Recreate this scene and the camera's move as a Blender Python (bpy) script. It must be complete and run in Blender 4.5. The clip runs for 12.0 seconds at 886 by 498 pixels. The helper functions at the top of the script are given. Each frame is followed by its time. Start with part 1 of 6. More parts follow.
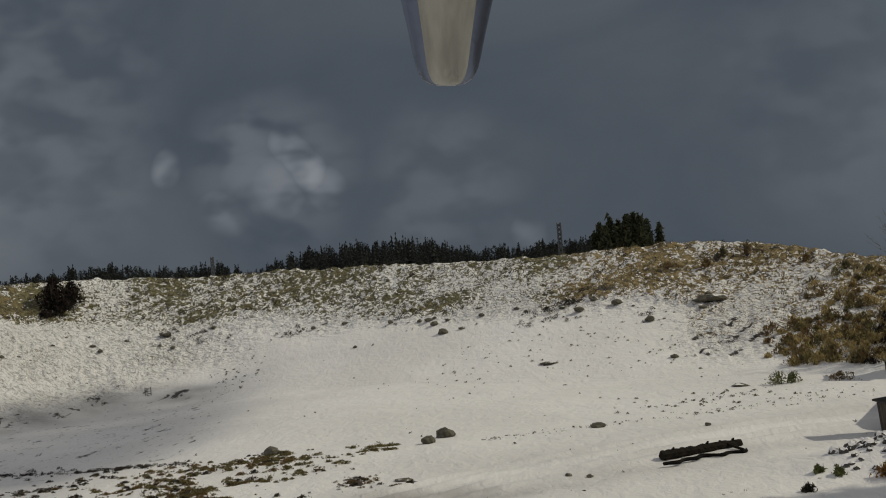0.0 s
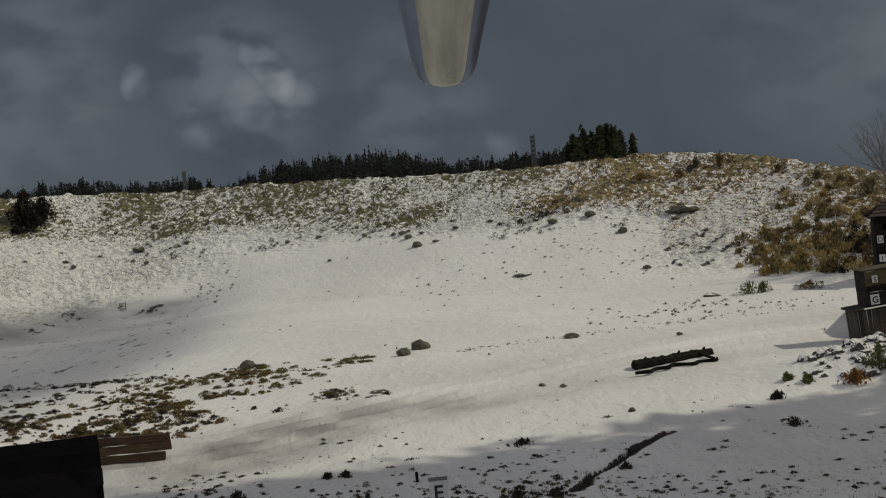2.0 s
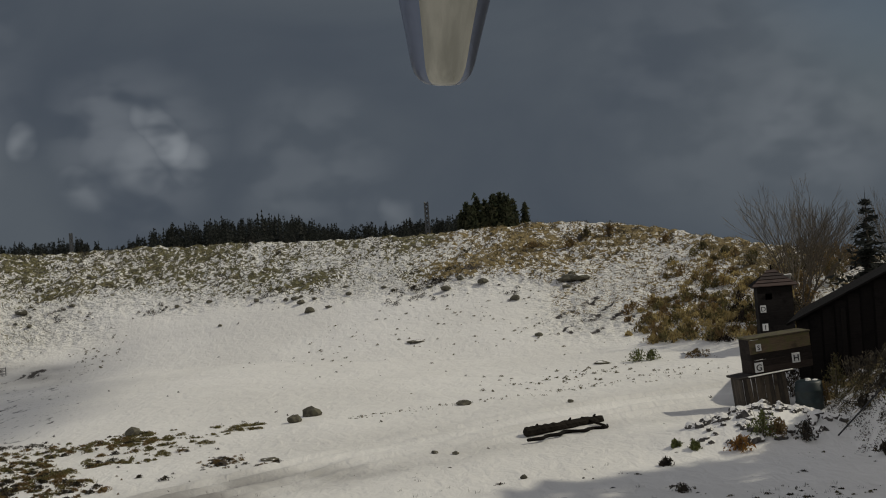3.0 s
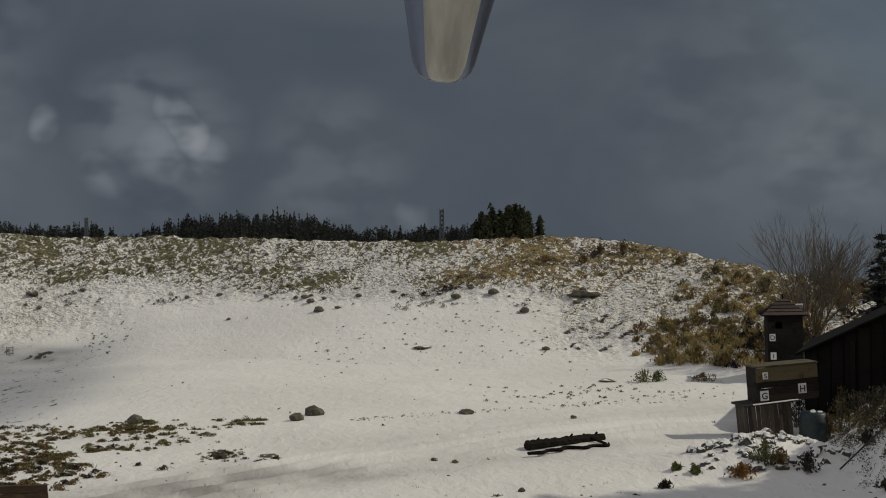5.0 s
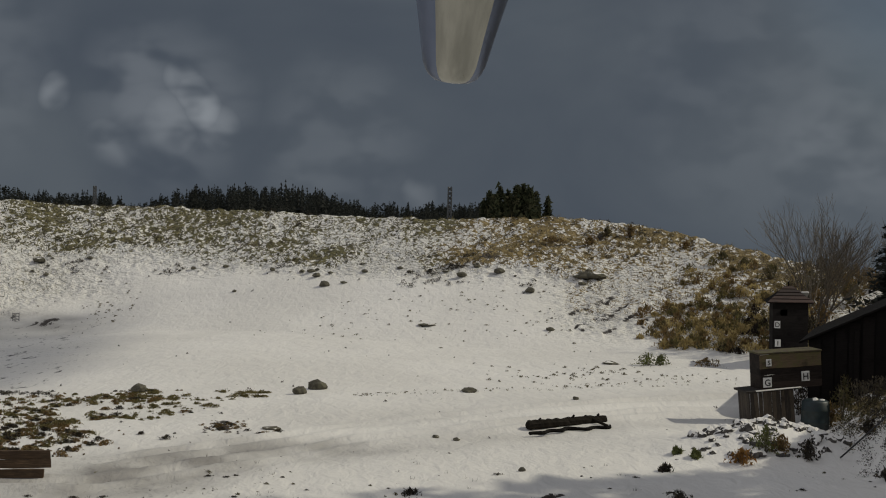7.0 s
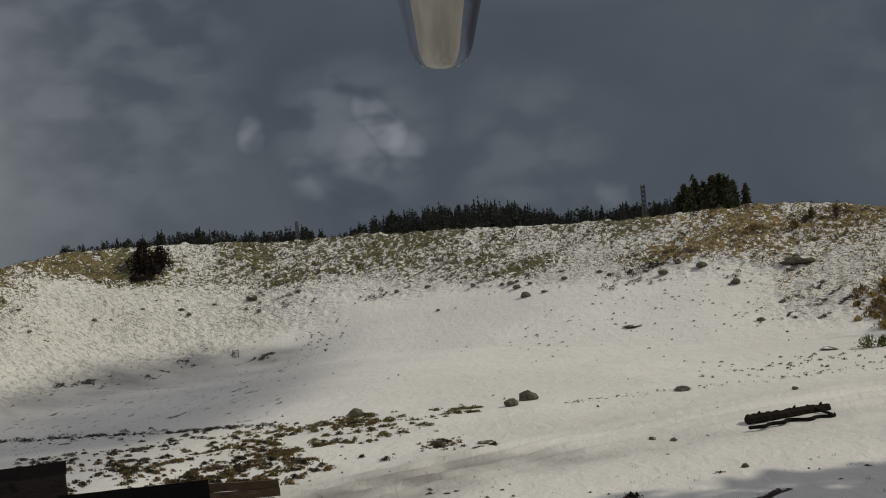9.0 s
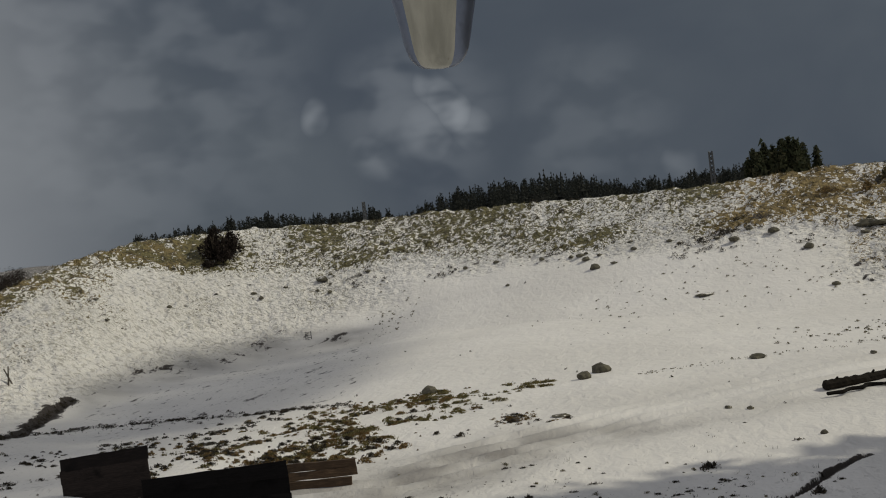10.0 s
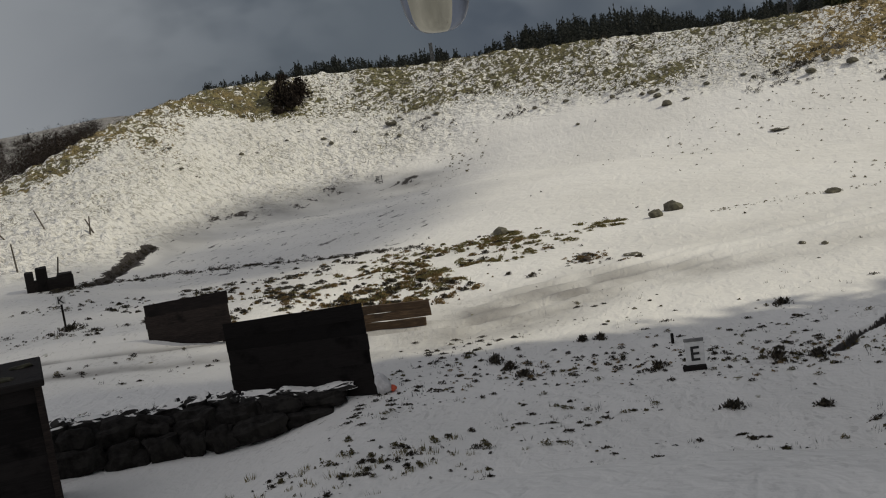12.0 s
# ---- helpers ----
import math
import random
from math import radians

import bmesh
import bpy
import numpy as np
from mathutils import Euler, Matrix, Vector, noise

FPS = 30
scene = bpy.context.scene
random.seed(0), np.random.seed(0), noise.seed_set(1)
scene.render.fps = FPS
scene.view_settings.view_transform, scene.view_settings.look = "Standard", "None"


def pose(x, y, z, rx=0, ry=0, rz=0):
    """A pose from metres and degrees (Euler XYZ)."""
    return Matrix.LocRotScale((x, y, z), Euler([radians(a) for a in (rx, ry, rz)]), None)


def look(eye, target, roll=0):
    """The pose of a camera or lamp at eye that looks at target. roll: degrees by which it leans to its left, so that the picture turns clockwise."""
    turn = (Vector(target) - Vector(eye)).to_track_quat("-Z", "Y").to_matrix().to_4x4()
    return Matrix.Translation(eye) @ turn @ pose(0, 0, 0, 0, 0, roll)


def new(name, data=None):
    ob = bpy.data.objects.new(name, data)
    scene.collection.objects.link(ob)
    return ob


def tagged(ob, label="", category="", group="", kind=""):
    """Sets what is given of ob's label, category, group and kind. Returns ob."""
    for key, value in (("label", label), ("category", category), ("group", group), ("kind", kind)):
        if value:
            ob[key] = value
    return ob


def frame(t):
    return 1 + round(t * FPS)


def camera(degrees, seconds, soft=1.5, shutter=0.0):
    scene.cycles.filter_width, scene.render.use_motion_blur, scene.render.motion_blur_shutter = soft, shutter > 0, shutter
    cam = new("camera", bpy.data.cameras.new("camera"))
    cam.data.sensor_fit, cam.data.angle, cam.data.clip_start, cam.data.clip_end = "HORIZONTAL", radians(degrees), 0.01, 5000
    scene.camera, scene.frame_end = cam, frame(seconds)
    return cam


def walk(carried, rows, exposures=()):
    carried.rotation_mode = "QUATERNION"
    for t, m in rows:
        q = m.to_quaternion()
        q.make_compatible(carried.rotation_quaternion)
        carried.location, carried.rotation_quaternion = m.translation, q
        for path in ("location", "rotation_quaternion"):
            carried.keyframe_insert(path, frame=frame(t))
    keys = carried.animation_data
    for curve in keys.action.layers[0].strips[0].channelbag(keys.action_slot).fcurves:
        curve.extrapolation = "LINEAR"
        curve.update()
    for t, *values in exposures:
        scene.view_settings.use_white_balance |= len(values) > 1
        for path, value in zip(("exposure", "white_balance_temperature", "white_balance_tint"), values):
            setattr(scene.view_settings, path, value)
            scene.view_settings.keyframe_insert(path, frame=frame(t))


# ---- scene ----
# ---------------------------------------------------------------- camera
cam = camera(40.94, 12.0, soft=1.05)
ROWS = [
    (0, 0.017, -0.000, 4.196, 91.28, 4.35, 0.13),
    (0.5, 0.025, 0.000, 4.192, 92.28, 3.08, 2.16),
    (0.6, 0.024, -0.000, 4.194, 91.71, 2.73, 1.73),
    (1, 0.025, -0.002, 4.207, 87.93, 2.62, 1.82),
    (1.5, 0.027, -0.002, 4.209, 87.47, 5.13, 2.52),
    (2, 0.014, -0.002, 4.211, 86.96, 4.76, -1.15),
    (2.5, -0.005, -0.001, 4.220, 84.38, 4.03, -6.85),
    (3, -0.004, 0.000, 4.201, 89.78, 3.98, -6.30),
    (3.1, -0.002, 0.001, 4.196, 91.21, 3.40, -5.68),
    (3.2, 0.001, 0.001, 4.193, 92.05, 2.94, -4.93),
    (4.8, -0.001, 0.000, 4.199, 90.22, 0.40, -5.72),
    (5, -0.000, 0.000, 4.199, 90.17, 0.32, -5.67),
    (5.5, 0.000, -0.000, 4.200, 90.00, -0.00, -5.57),
    (6, 0.000, -0.000, 4.201, 89.81, 0.11, -5.42),
    (6.5, 0.000, -0.000, 4.201, 89.59, 0.35, -5.45),
    (6.7, -0.001, -0.000, 4.203, 89.07, -0.84, -5.81),
    (8.3, 0.019, -0.001, 4.198, 90.48, 3.50, 0.42),
    (8.5, 0.022, -0.000, 4.193, 91.29, 6.48, 1.65),
    (9, 0.032, -0.001, 4.198, 89.82, 4.61, 4.13),
    (9.5, 0.037, -0.000, 4.199, 89.70, 6.00, 5.56),
    (10, 0.043, -0.000, 4.201, 88.99, 6.76, 7.40),
    (10.5, 0.048, 0.000, 4.205, 87.79, 6.89, 8.77),
    (10.6, 0.050, 0.000, 4.204, 88.10, 7.90, 9.70),
    (11, 0.055, -0.001, 4.210, 84.50, 5.61, 10.41),
    (11.5, 0.058, -0.000, 4.215, 83.12, 5.90, 11.21),
    (12, 0.057, -0.001, 4.220, 81.77, 8.34, 10.70),
]
walk(cam, [(t, pose(x, y, z, rx, ry, rz)) for t, x, y, z, rx, ry, rz in ROWS], exposures=[(0, 0.11), (1.5, 0.10), (2.5, 0.02), (3.2, 0.10), (6.7, 0.15), (8.3, 0.12), (8.5, 0.08), (9.5, 0.11), (10.5, 0.14), (11.2, 0.23), (12, 0.35)])

# ---------------------------------------------------------------- sky and sun
SUN_AZ, SUN_EL = 87.0, 39.0          # degrees, clockwise from ahead
world = bpy.data.worlds.new("world")
scene.world = world
world.use_nodes = True
wt = world.node_tree
for n in list(wt.nodes):
    wt.nodes.remove(n)


def wn(kind, **kw):
    n = wt.nodes.new(kind)
    for k, v in kw.items():
        n.inputs[k].default_value = v
    return n


def wmath(op, a, b=None, clamp=False):
    n = wt.nodes.new("ShaderNodeMath")
    n.operation, n.use_clamp = op, clamp
    for i, v in enumerate((a, b)):
        if v is None:
            continue
        if isinstance(v, (int, float)):
            n.inputs[i].default_value = v
        else:
            wt.links.new(v, n.inputs[i])
    return n.outputs[0]


def wmix(fac, a, b):
    n = wt.nodes.new("ShaderNodeMix")
    n.data_type = "RGBA"
    for s, v in ((n.inputs[0], fac), (n.inputs[6], a), (n.inputs[7], b)):
        if isinstance(v, (tuple, int, float)):
            s.default_value = v
        else:
            wt.links.new(v, s)
    return n.outputs[2]


def wrange(v, a, b):
    n = wt.nodes.new("ShaderNodeMapRange")
    n.interpolation_type = "SMOOTHSTEP"
    wt.links.new(v, n.inputs[0])
    n.inputs[1].default_value, n.inputs[2].default_value = a, b
    return n.outputs[0]


def wdot(vec, d):
    n = wt.nodes.new("ShaderNodeVectorMath")
    n.operation = "DOT_PRODUCT"
    wt.links.new(vec, n.inputs[0])
    n.inputs[1].default_value = Vector(d).normalized()
    return n.outputs["Value"]


def way(az, el):
    a, e = radians(az), radians(el)
    return (math.sin(a) * math.cos(e), math.cos(a) * math.cos(e), math.sin(e))


coord = wt.nodes.new("ShaderNodeTexCoord").outputs["Generated"]
sky = wt.nodes.new("ShaderNodeTexSky")
sky.sky_type, sky.sun_disc = "NISHITA", False
sky.sun_elevation, sky.sun_rotation = radians(SUN_EL), radians(SUN_AZ)
scale = wt.nodes.new("ShaderNodeVectorMath")
scale.operation = "SCALE"
wt.links.new(sky.outputs[0], scale.inputs[0])
scale.inputs["Scale"].default_value = 0.028
blue = scale.outputs[0]
# stretched noise for cloud layers
mp = wt.nodes.new("ShaderNodeMapping")
mp.inputs["Scale"].default_value = (1.0, 1.0, 1.6)
wt.links.new(coord, mp.inputs[0])
n1 = wn("ShaderNodeTexNoise", Scale=3.2, Detail=5.0, Roughness=0.5, Distortion=0.5)
n2 = wn("ShaderNodeTexNoise", Scale=22.0, Detail=2.0, Roughness=0.45, Distortion=0.2)
for n in (n1, n2):
    wt.links.new(mp.outputs[0], n.inputs["Vector"])
# the storm cloud ahead is dark; the overcast is brighter to the left, overhead and behind
open_side = wrange(wdot(coord, way(-125, 48)), 0.10, 0.95)
dark_cloud = wmix(wrange(n1.outputs[0], 0.3, 0.7), (0.055, 0.0678, 0.0870, 1), (0.081, 0.0955, 0.112, 1))
bright_cloud = wmix(wrange(n1.outputs[0], 0.25, 0.75), (0.292, 0.292, 0.318, 1), (0.432, 0.431, 0.455, 1))
cloud = wmix(open_side, dark_cloud, bright_cloud)
# thin bright wisps in one part of the cloud ahead
bend = wn("ShaderNodeTexNoise", Scale=11.0, Detail=1.5, Roughness=0.45)
wt.links.new(coord, bend.inputs["Vector"])
pull = wt.nodes.new("ShaderNodeVectorMath")
pull.operation = "MULTIPLY_ADD"
wt.links.new(bend.outputs["Color"], pull.inputs[0])
pull.inputs[1].default_value, pull.inputs[2].default_value = (0.036, 0.036, 0.036), (-0.018, -0.018, -0.018)
bent = wt.nodes.new("ShaderNodeVectorMath")
wt.links.new(coord, bent.inputs[0])
wt.links.new(pull.outputs[0], bent.inputs[1])
bent_way = wt.nodes.new("ShaderNodeVectorMath")
bent_way.operation = "NORMALIZE"
wt.links.new(bent.outputs[0], bent_way.inputs[0])
wisp_place = None
for az, el, narrow, amount in ((-7.15, 6.65, 0.99975, 0.34), (-6.75, 6.2, 0.99978, 0.46), (-6.3, 5.5, 0.99975, 0.46), (-5.6, 4.8, 0.9997, 0.28), (-8.0, 4.7, 0.9994, 0.30), (-8.6, 5.2, 0.9990, 0.20), (-13.1, 6.1, 0.99985, 0.30), (-8.95, 7.1, 0.9994, 0.17),
                               (-10.5, 3.6, 0.9997, 0.20), (-7.8, 5.6, 0.9965, 0.13), (0.3, 4.2, 0.9965, 0.08), (4.2, 1.7, 0.9998, 0.15), (-21.0, 9.0, 0.985, 0.12), (23.8, 4.2, 0.997, 0.12), (20.0, 7.0, 0.990, 0.06)):
    puff = wmath("MULTIPLY", wrange(wdot(bent_way.outputs[0], way(az, el)), narrow, 1.0), amount)
    wisp_place = puff if wisp_place is None else wmath("MAXIMUM", wisp_place, puff)
wisp_place = wmath("MULTIPLY", wisp_place, wrange(n2.outputs[0], 0.34, 0.66))
cloud = wmix(wisp_place, cloud, (0.36, 0.385, 0.41, 1))
left_glow = wrange(wdot(coord, way(-46, 3)), 0.88, 1.0)
cloud = wmix(wmath("MULTIPLY", left_glow, 0.5), cloud, (0.38, 0.39, 0.40, 1))
gap = wmath("MULTIPLY", wrange(wdot(coord, way(34, 16)), 0.965, 1.0), wrange(n1.outputs[0], 0.35, 0.6))
final = wmix(wmath("MULTIPLY", gap, 0.8), cloud, blue)
bg = wn("ShaderNodeBackground", Strength=1.0)
wt.links.new(final, bg.inputs["Color"])
wt.links.new(bg.outputs[0], wt.nodes.new("ShaderNodeOutputWorld").inputs[0])

sun_data = bpy.data.lights.new("sun", "SUN")
sun_data.energy, sun_data.angle, sun_data.color = 1.74, radians(0.8), (1.0, 0.94, 0.785)
sun = new("sun", sun_data)
sun.matrix_world = look(way(SUN_AZ, SUN_EL), (0, 0, 0))

# ---------------------------------------------------------------- materials


class Mat:
    """A node material with short helpers."""

    def __init__(self, name, rough=0.8, metal=0.0):
        self.m = bpy.data.materials.new(name)
        self.m.use_nodes = True
        self.t = self.m.node_tree
        self.b = self.t.nodes["Principled BSDF"]
        self.b.inputs["Roughness"].default_value = rough
        self.b.inputs["Metallic"].default_value = metal
        self.pos = self.t.nodes.new("ShaderNodeTexCoord").outputs["Object"]

    def put(self, socket, v):
        if isinstance(v, (int, float, tuple)):
            socket.default_value = v
        else:
            self.t.links.new(v, socket)

    def noise(self, scale, detail=4.0, rough=0.55, stretch=(1, 1, 1), dist=0.0):
        mp = self.t.nodes.new("ShaderNodeMapping")
        mp.inputs["Scale"].default_value = stretch
        self.t.links.new(self.pos, mp.inputs[0])
        n = self.t.nodes.new("ShaderNodeTexNoise")
        n.inputs["Scale"].default_value, n.inputs["Detail"].default_value = scale, detail
        n.inputs["Roughness"].default_value, n.inputs["Distortion"].default_value = rough, dist
        self.t.links.new(mp.outputs[0], n.inputs["Vector"])
        return n.outputs[0]

    def rng(self, v, a, b, c=0.0, d=1.0):
        n = self.t.nodes.new("ShaderNodeMapRange")
        n.interpolation_type = "SMOOTHSTEP"
        for i, x in enumerate((v, a, b, c, d)):
            self.put(n.inputs[i], x)
        return n.outputs[0]

    def math(self, op, a, b=0.0, clamp=False):
        n = self.t.nodes.new("ShaderNodeMath")
        n.operation, n.use_clamp = op, clamp
        self.put(n.inputs[0], a)
        self.put(n.inputs[1], b)
        return n.outputs[0]

    def mix(self, fac, a, b):
        n = self.t.nodes.new("ShaderNodeMix")
        n.data_type = "RGBA"
        self.put(n.inputs[0], fac)
        self.put(n.inputs[6], (*a, 1) if isinstance(a, tuple) else a)
        self.put(n.inputs[7], (*b, 1) if isinstance(b, tuple) else b)
        return n.outputs[2]

    def color(self, v):
        self.put(self.b.inputs["Base Color"], (*v, 1) if isinstance(v, tuple) else v)
        return self

    def bump(self, v, strength=0.4, dist=0.02):
        n = self.t.nodes.new("ShaderNodeBump")
        n.inputs["Strength"].default_value, n.inputs["Distance"].default_value = strength, dist
        self.t.links.new(v, n.inputs["Height"])
        self.t.links.new(n.outputs[0], self.b.inputs["Normal"])
        return self

    def attr(self, name):
        n = self.t.nodes.new("ShaderNodeAttribute")
        n.attribute_name = name
        return n.outputs["Fac"]

    def per_object(self):
        return self.t.nodes.new("ShaderNodeObjectInfo").outputs["Random"]

    def per_island(self):
        return self.t.nodes.new("ShaderNodeNewGeometry").outputs["Random Per Island"]

    def up(self):
        g = self.t.nodes.new("ShaderNodeNewGeometry").outputs["Normal"]
        s = self.t.nodes.new("ShaderNodeSeparateXYZ")
        self.t.links.new(g, s.inputs[0])
        return s.outputs[2]


SNOW = (0.80, 0.782, 0.735)


def ground_material():
    k = Mat("snow_and_grass", 0.75)
    g, slush, soil, rough, gold = (k.attr(n) for n in ("grass", "slush", "soil", "rough", "gold"))
    fine, mid, big = k.noise(3.4, 3, 0.55, (1, 0.55, 1), 0.5), k.noise(0.9, 4, 0.6), k.noise(0.16, 3)
    speck = k.math("ADD", k.math("MULTIPLY", fine, 0.82), k.math("MULTIPLY", mid, 0.18))
    edge = k.math("MULTIPLY", k.math("SUBTRACT", 1.0, k.math("MULTIPLY", g, 0.78)), 0.70)
    bare = k.rng(speck, k.math("ADD", edge, 0.14), k.math("ADD", edge, 0.18))
    # turf shows in winding lines between the cushions of snow
    worm = k.math("ABSOLUTE", k.math("SUBTRACT", k.noise(3.6, 3, 0.5, (1, 0.8, 1), 0.7), 0.5))
    wide = k.math("MULTIPLY", k.math("MAXIMUM", k.math("SUBTRACT", g, 0.25), 0.0), k.rng(k.noise(0.6, 4, 0.6), 0.34, 0.66, 0.04, 0.17))
    worm = k.rng(worm, wide, k.math("ADD", wide, 0.016), 1.0, 0.0)
    worm = k.math("MULTIPLY", worm, k.math("MULTIPLY", k.rng(g, 0.29, 0.36), k.rng(rough, 0.2, 0.5)))
    bare = k.math("MAXIMUM", bare, worm)
    straw = k.mix(k.rng(k.noise(6.0, 5, 0.7), 0.3, 0.7), (0.14, 0.10, 0.036), (0.33, 0.245, 0.095))
    olive = k.mix(k.rng(k.noise(7.0, 4, 0.7), 0.3, 0.7), (0.06, 0.056, 0.024), (0.21, 0.185, 0.072))
    turf = k.mix(k.rng(k.math("ADD", k.math("MULTIPLY", mid, 0.6), k.math("MULTIPLY", gold, 0.42)), 0.34, 0.60), olive, straw)
    turf = k.mix(k.rng(k.noise(1.7, 4, 0.6), 0.56, 0.70), turf, (0.035, 0.03, 0.022))
    turf = k.mix(k.math("MULTIPLY", k.rng(k.noise(4.6, 4, 0.65, (1, 0.45, 1), 0.4), 0.50, 0.64), 0.75), turf, (0.050, 0.040, 0.022))
    snow = k.mix(k.rng(big, 0.35, 0.65), (0.74, 0.722, 0.675), SNOW)
    snow = k.mix(k.math("MULTIPLY", slush, k.rng(k.noise(0.8, 3, 0.5), 0.30, 0.65, 0.45, 1.0)), snow, (0.27, 0.258, 0.24))
    # ticks on cushioned slopes: turf showing through, plus cushion shade put into the colour
    thin = k.noise(3.4, 3, 0.55, (1, 1.5, 1.25), 0.4)
    snow = k.mix(k.math("MULTIPLY", k.rng(thin, 0.53, 0.61), k.math("MULTIPLY", k.math("SUBTRACT", rough, k.math("MULTIPLY", k.rng(g, 0.3, 0.42), rough)), 0.46)), snow, (0.25, 0.23, 0.19))
    dash = k.math("ADD", k.math("MULTIPLY", k.noise(11.0, 4, 0.6, (1, 0.55, 1), 0.3), 0.75), k.math("MULTIPLY", mid, 0.25))
    dash = k.math("MULTIPLY", k.rng(dash, 0.56, 0.62), k.math("MULTIPLY", k.rng(g, 0.20, 0.33), k.math("SUBTRACT", 1.0, k.rng(rough, 0.0, 0.3))))
    snow = k.mix(k.math("MULTIPLY", dash, 0.28), snow, (0.20, 0.185, 0.16))
    col = k.mix(bare, snow, turf)
    streak = k.math("MULTIPLY", k.math("SUBTRACT", k.noise(3.0, 6, 0.68, (1, 0.38, 1), 0.5), 0.5), 1.7)
    col = k.mix(k.rng(k.math("ADD", soil, streak), 0.45, 0.62), col, (0.040, 0.032, 0.026))
    k.color(col)
    h = k.math("ADD", k.math("MULTIPLY", k.noise(9.0, 5, 0.6), 0.3), k.math("ADD", fine, k.math("MULTIPLY", mid, 0.8)))
    cushions = k.math("MULTIPLY", k.math("ADD", thin, k.noise(3.0, 3, 0.6, (1, 1.1, 1.1), 0.5)), k.math("MULTIPLY", rough, -3.6))
    k.bump(k.math("ADD", k.math("MULTIPLY", h, 0.7), cushions), 0.85, 0.09)
    return k.m


def blade_material(name, a, b, c, thin=0.35):
    """Leaves and blades that let some of the light through."""
    k = Mat(name, 0.8)
    r = k.per_island()
    col = k.mix(k.rng(r, 0.45, 1.0), k.mix(k.rng(r, 0.0, 0.55), a, b), c)
    k.color(col)
    glow = k.t.nodes.new("ShaderNodeBsdfTranslucent")
    k.put(glow.inputs["Color"], col)
    both = k.t.nodes.new("ShaderNodeMixShader")
    both.inputs[0].default_value = thin
    k.t.links.new(k.b.outputs[0], both.inputs[1])
    k.t.links.new(glow.outputs[0], both.inputs[2])
    k.t.links.new(both.outputs[0], k.t.nodes["Material Output"].inputs["Surface"])
    return k.m


def wood_material(name, dark, light, stretch=(1, 14, 14), rough=0.85, moss=0.0, snow=0.0):
    k = Mat(name, rough)
    shift = k.t.nodes.new("ShaderNodeCombineXYZ")
    own = k.per_object()
    for i, far in enumerate((37.0, 53.0, 29.0)):
        k.put(shift.inputs[i], k.math("MULTIPLY", own, far))
    moved = k.t.nodes.new("ShaderNodeVectorMath")
    k.put(moved.inputs[0], k.pos)
    k.put(moved.inputs[1], shift.outputs[0])
    k.pos = moved.outputs[0]
    grain = k.noise(5.0, 6, 0.65, stretch, 0.5)
    wear = k.noise(2.3, 4, 0.6)
    v = k.math("ADD", k.math("MULTIPLY", grain, 0.7), k.math("MULTIPLY", k.per_object(), 0.3))
    col = k.mix(k.rng(v, 0.3, 0.75), dark, light)
    col = k.mix(k.rng(wear, 0.52, 0.75), col, tuple(x * 0.45 for x in dark))
    if moss:
        col = k.mix(k.math("MULTIPLY", k.rng(k.noise(4.0, 5, 0.7), 0.4, 0.62), moss), col, (0.10, 0.105, 0.03))
    if snow:
        col = k.mix(k.math("MULTIPLY", k.rng(k.up(), 0.75, 0.95), k.rng(k.noise(6.0, 4), 0.6 - snow * 0.4, 0.75 - snow * 0.4)), col, SNOW)
    k.color(col).bump(grain, 0.5, 0.01)
    return k.m


def stone_material(name, dark, light, snow=0.5, lichen=(0.19, 0.19, 0.13)):
    k = Mat(name, 0.9)
    n = k.noise(7.0, 6, 0.7)
    col = k.mix(k.rng(n, 0.3, 0.7), dark, light)
    col = k.mix(k.rng(k.noise(3.1, 5, 0.6), 0.56, 0.68), col, lichen)
    if snow:
        lie = k.math("ADD", k.up(), k.math("MULTIPLY", k.math("SUBTRACT", k.noise(4.0, 4, 0.6), 0.5), 1.1))
        col = k.mix(k.rng(lie, 1.02 - snow, 1.12 - snow), col, SNOW)
    k.color(col).bump(n, 0.6, 0.03)
    return k.m


def plain_material(name, a, b, rough=0.6, metal=0.0, scale=12.0):
    k = Mat(name, rough, metal)
    n = k.noise(scale, 5, 0.6)
    k.color(k.mix(k.rng(n, 0.3, 0.7), a, b)).bump(n, 0.15, 0.005)
    return k.m


def chrome_material():
    k = Mat("polished_steel", 0.13, 1.0)
    streak = k.noise(26.0, 5, 0.6, (8, 0.5, 8))
    k.color(k.mix(k.rng(streak, 0.35, 0.7), (0.22, 0.222, 0.205), (0.35, 0.35, 0.325)))
    k.put(k.b.inputs["Roughness"], k.rng(streak, 0.3, 0.7, 0.09, 0.24))
    return k.m


M_GROUND = ground_material()
M_STRAW = blade_material("straw_grass", (0.14, 0.105, 0.042), (0.25, 0.19, 0.08), (0.09, 0.08, 0.032))
M_OLIVE = blade_material("olive_grass", (0.055, 0.053, 0.022), (0.115, 0.105, 0.042), (0.18, 0.135, 0.06))
M_STRIP = blade_material("mossy_grass", (0.09, 0.085, 0.032), (0.18, 0.16, 0.06), (0.26, 0.20, 0.085))
M_HEATHER = blade_material("dark_heather", (0.022, 0.018, 0.015), (0.05, 0.042, 0.03), (0.09, 0.075, 0.045))
M_BRACKEN = blade_material("bracken", (0.16, 0.095, 0.038), (0.28, 0.19, 0.075), (0.09, 0.07, 0.03))
M_SCRUB = blade_material("golden_scrub", (0.40, 0.30, 0.11), (0.55, 0.44, 0.20), (0.25, 0.19, 0.075))
M_RUST = blade_material("rusty_bracken", (0.27, 0.12, 0.03), (0.34, 0.19, 0.05), (0.14, 0.07, 0.02))
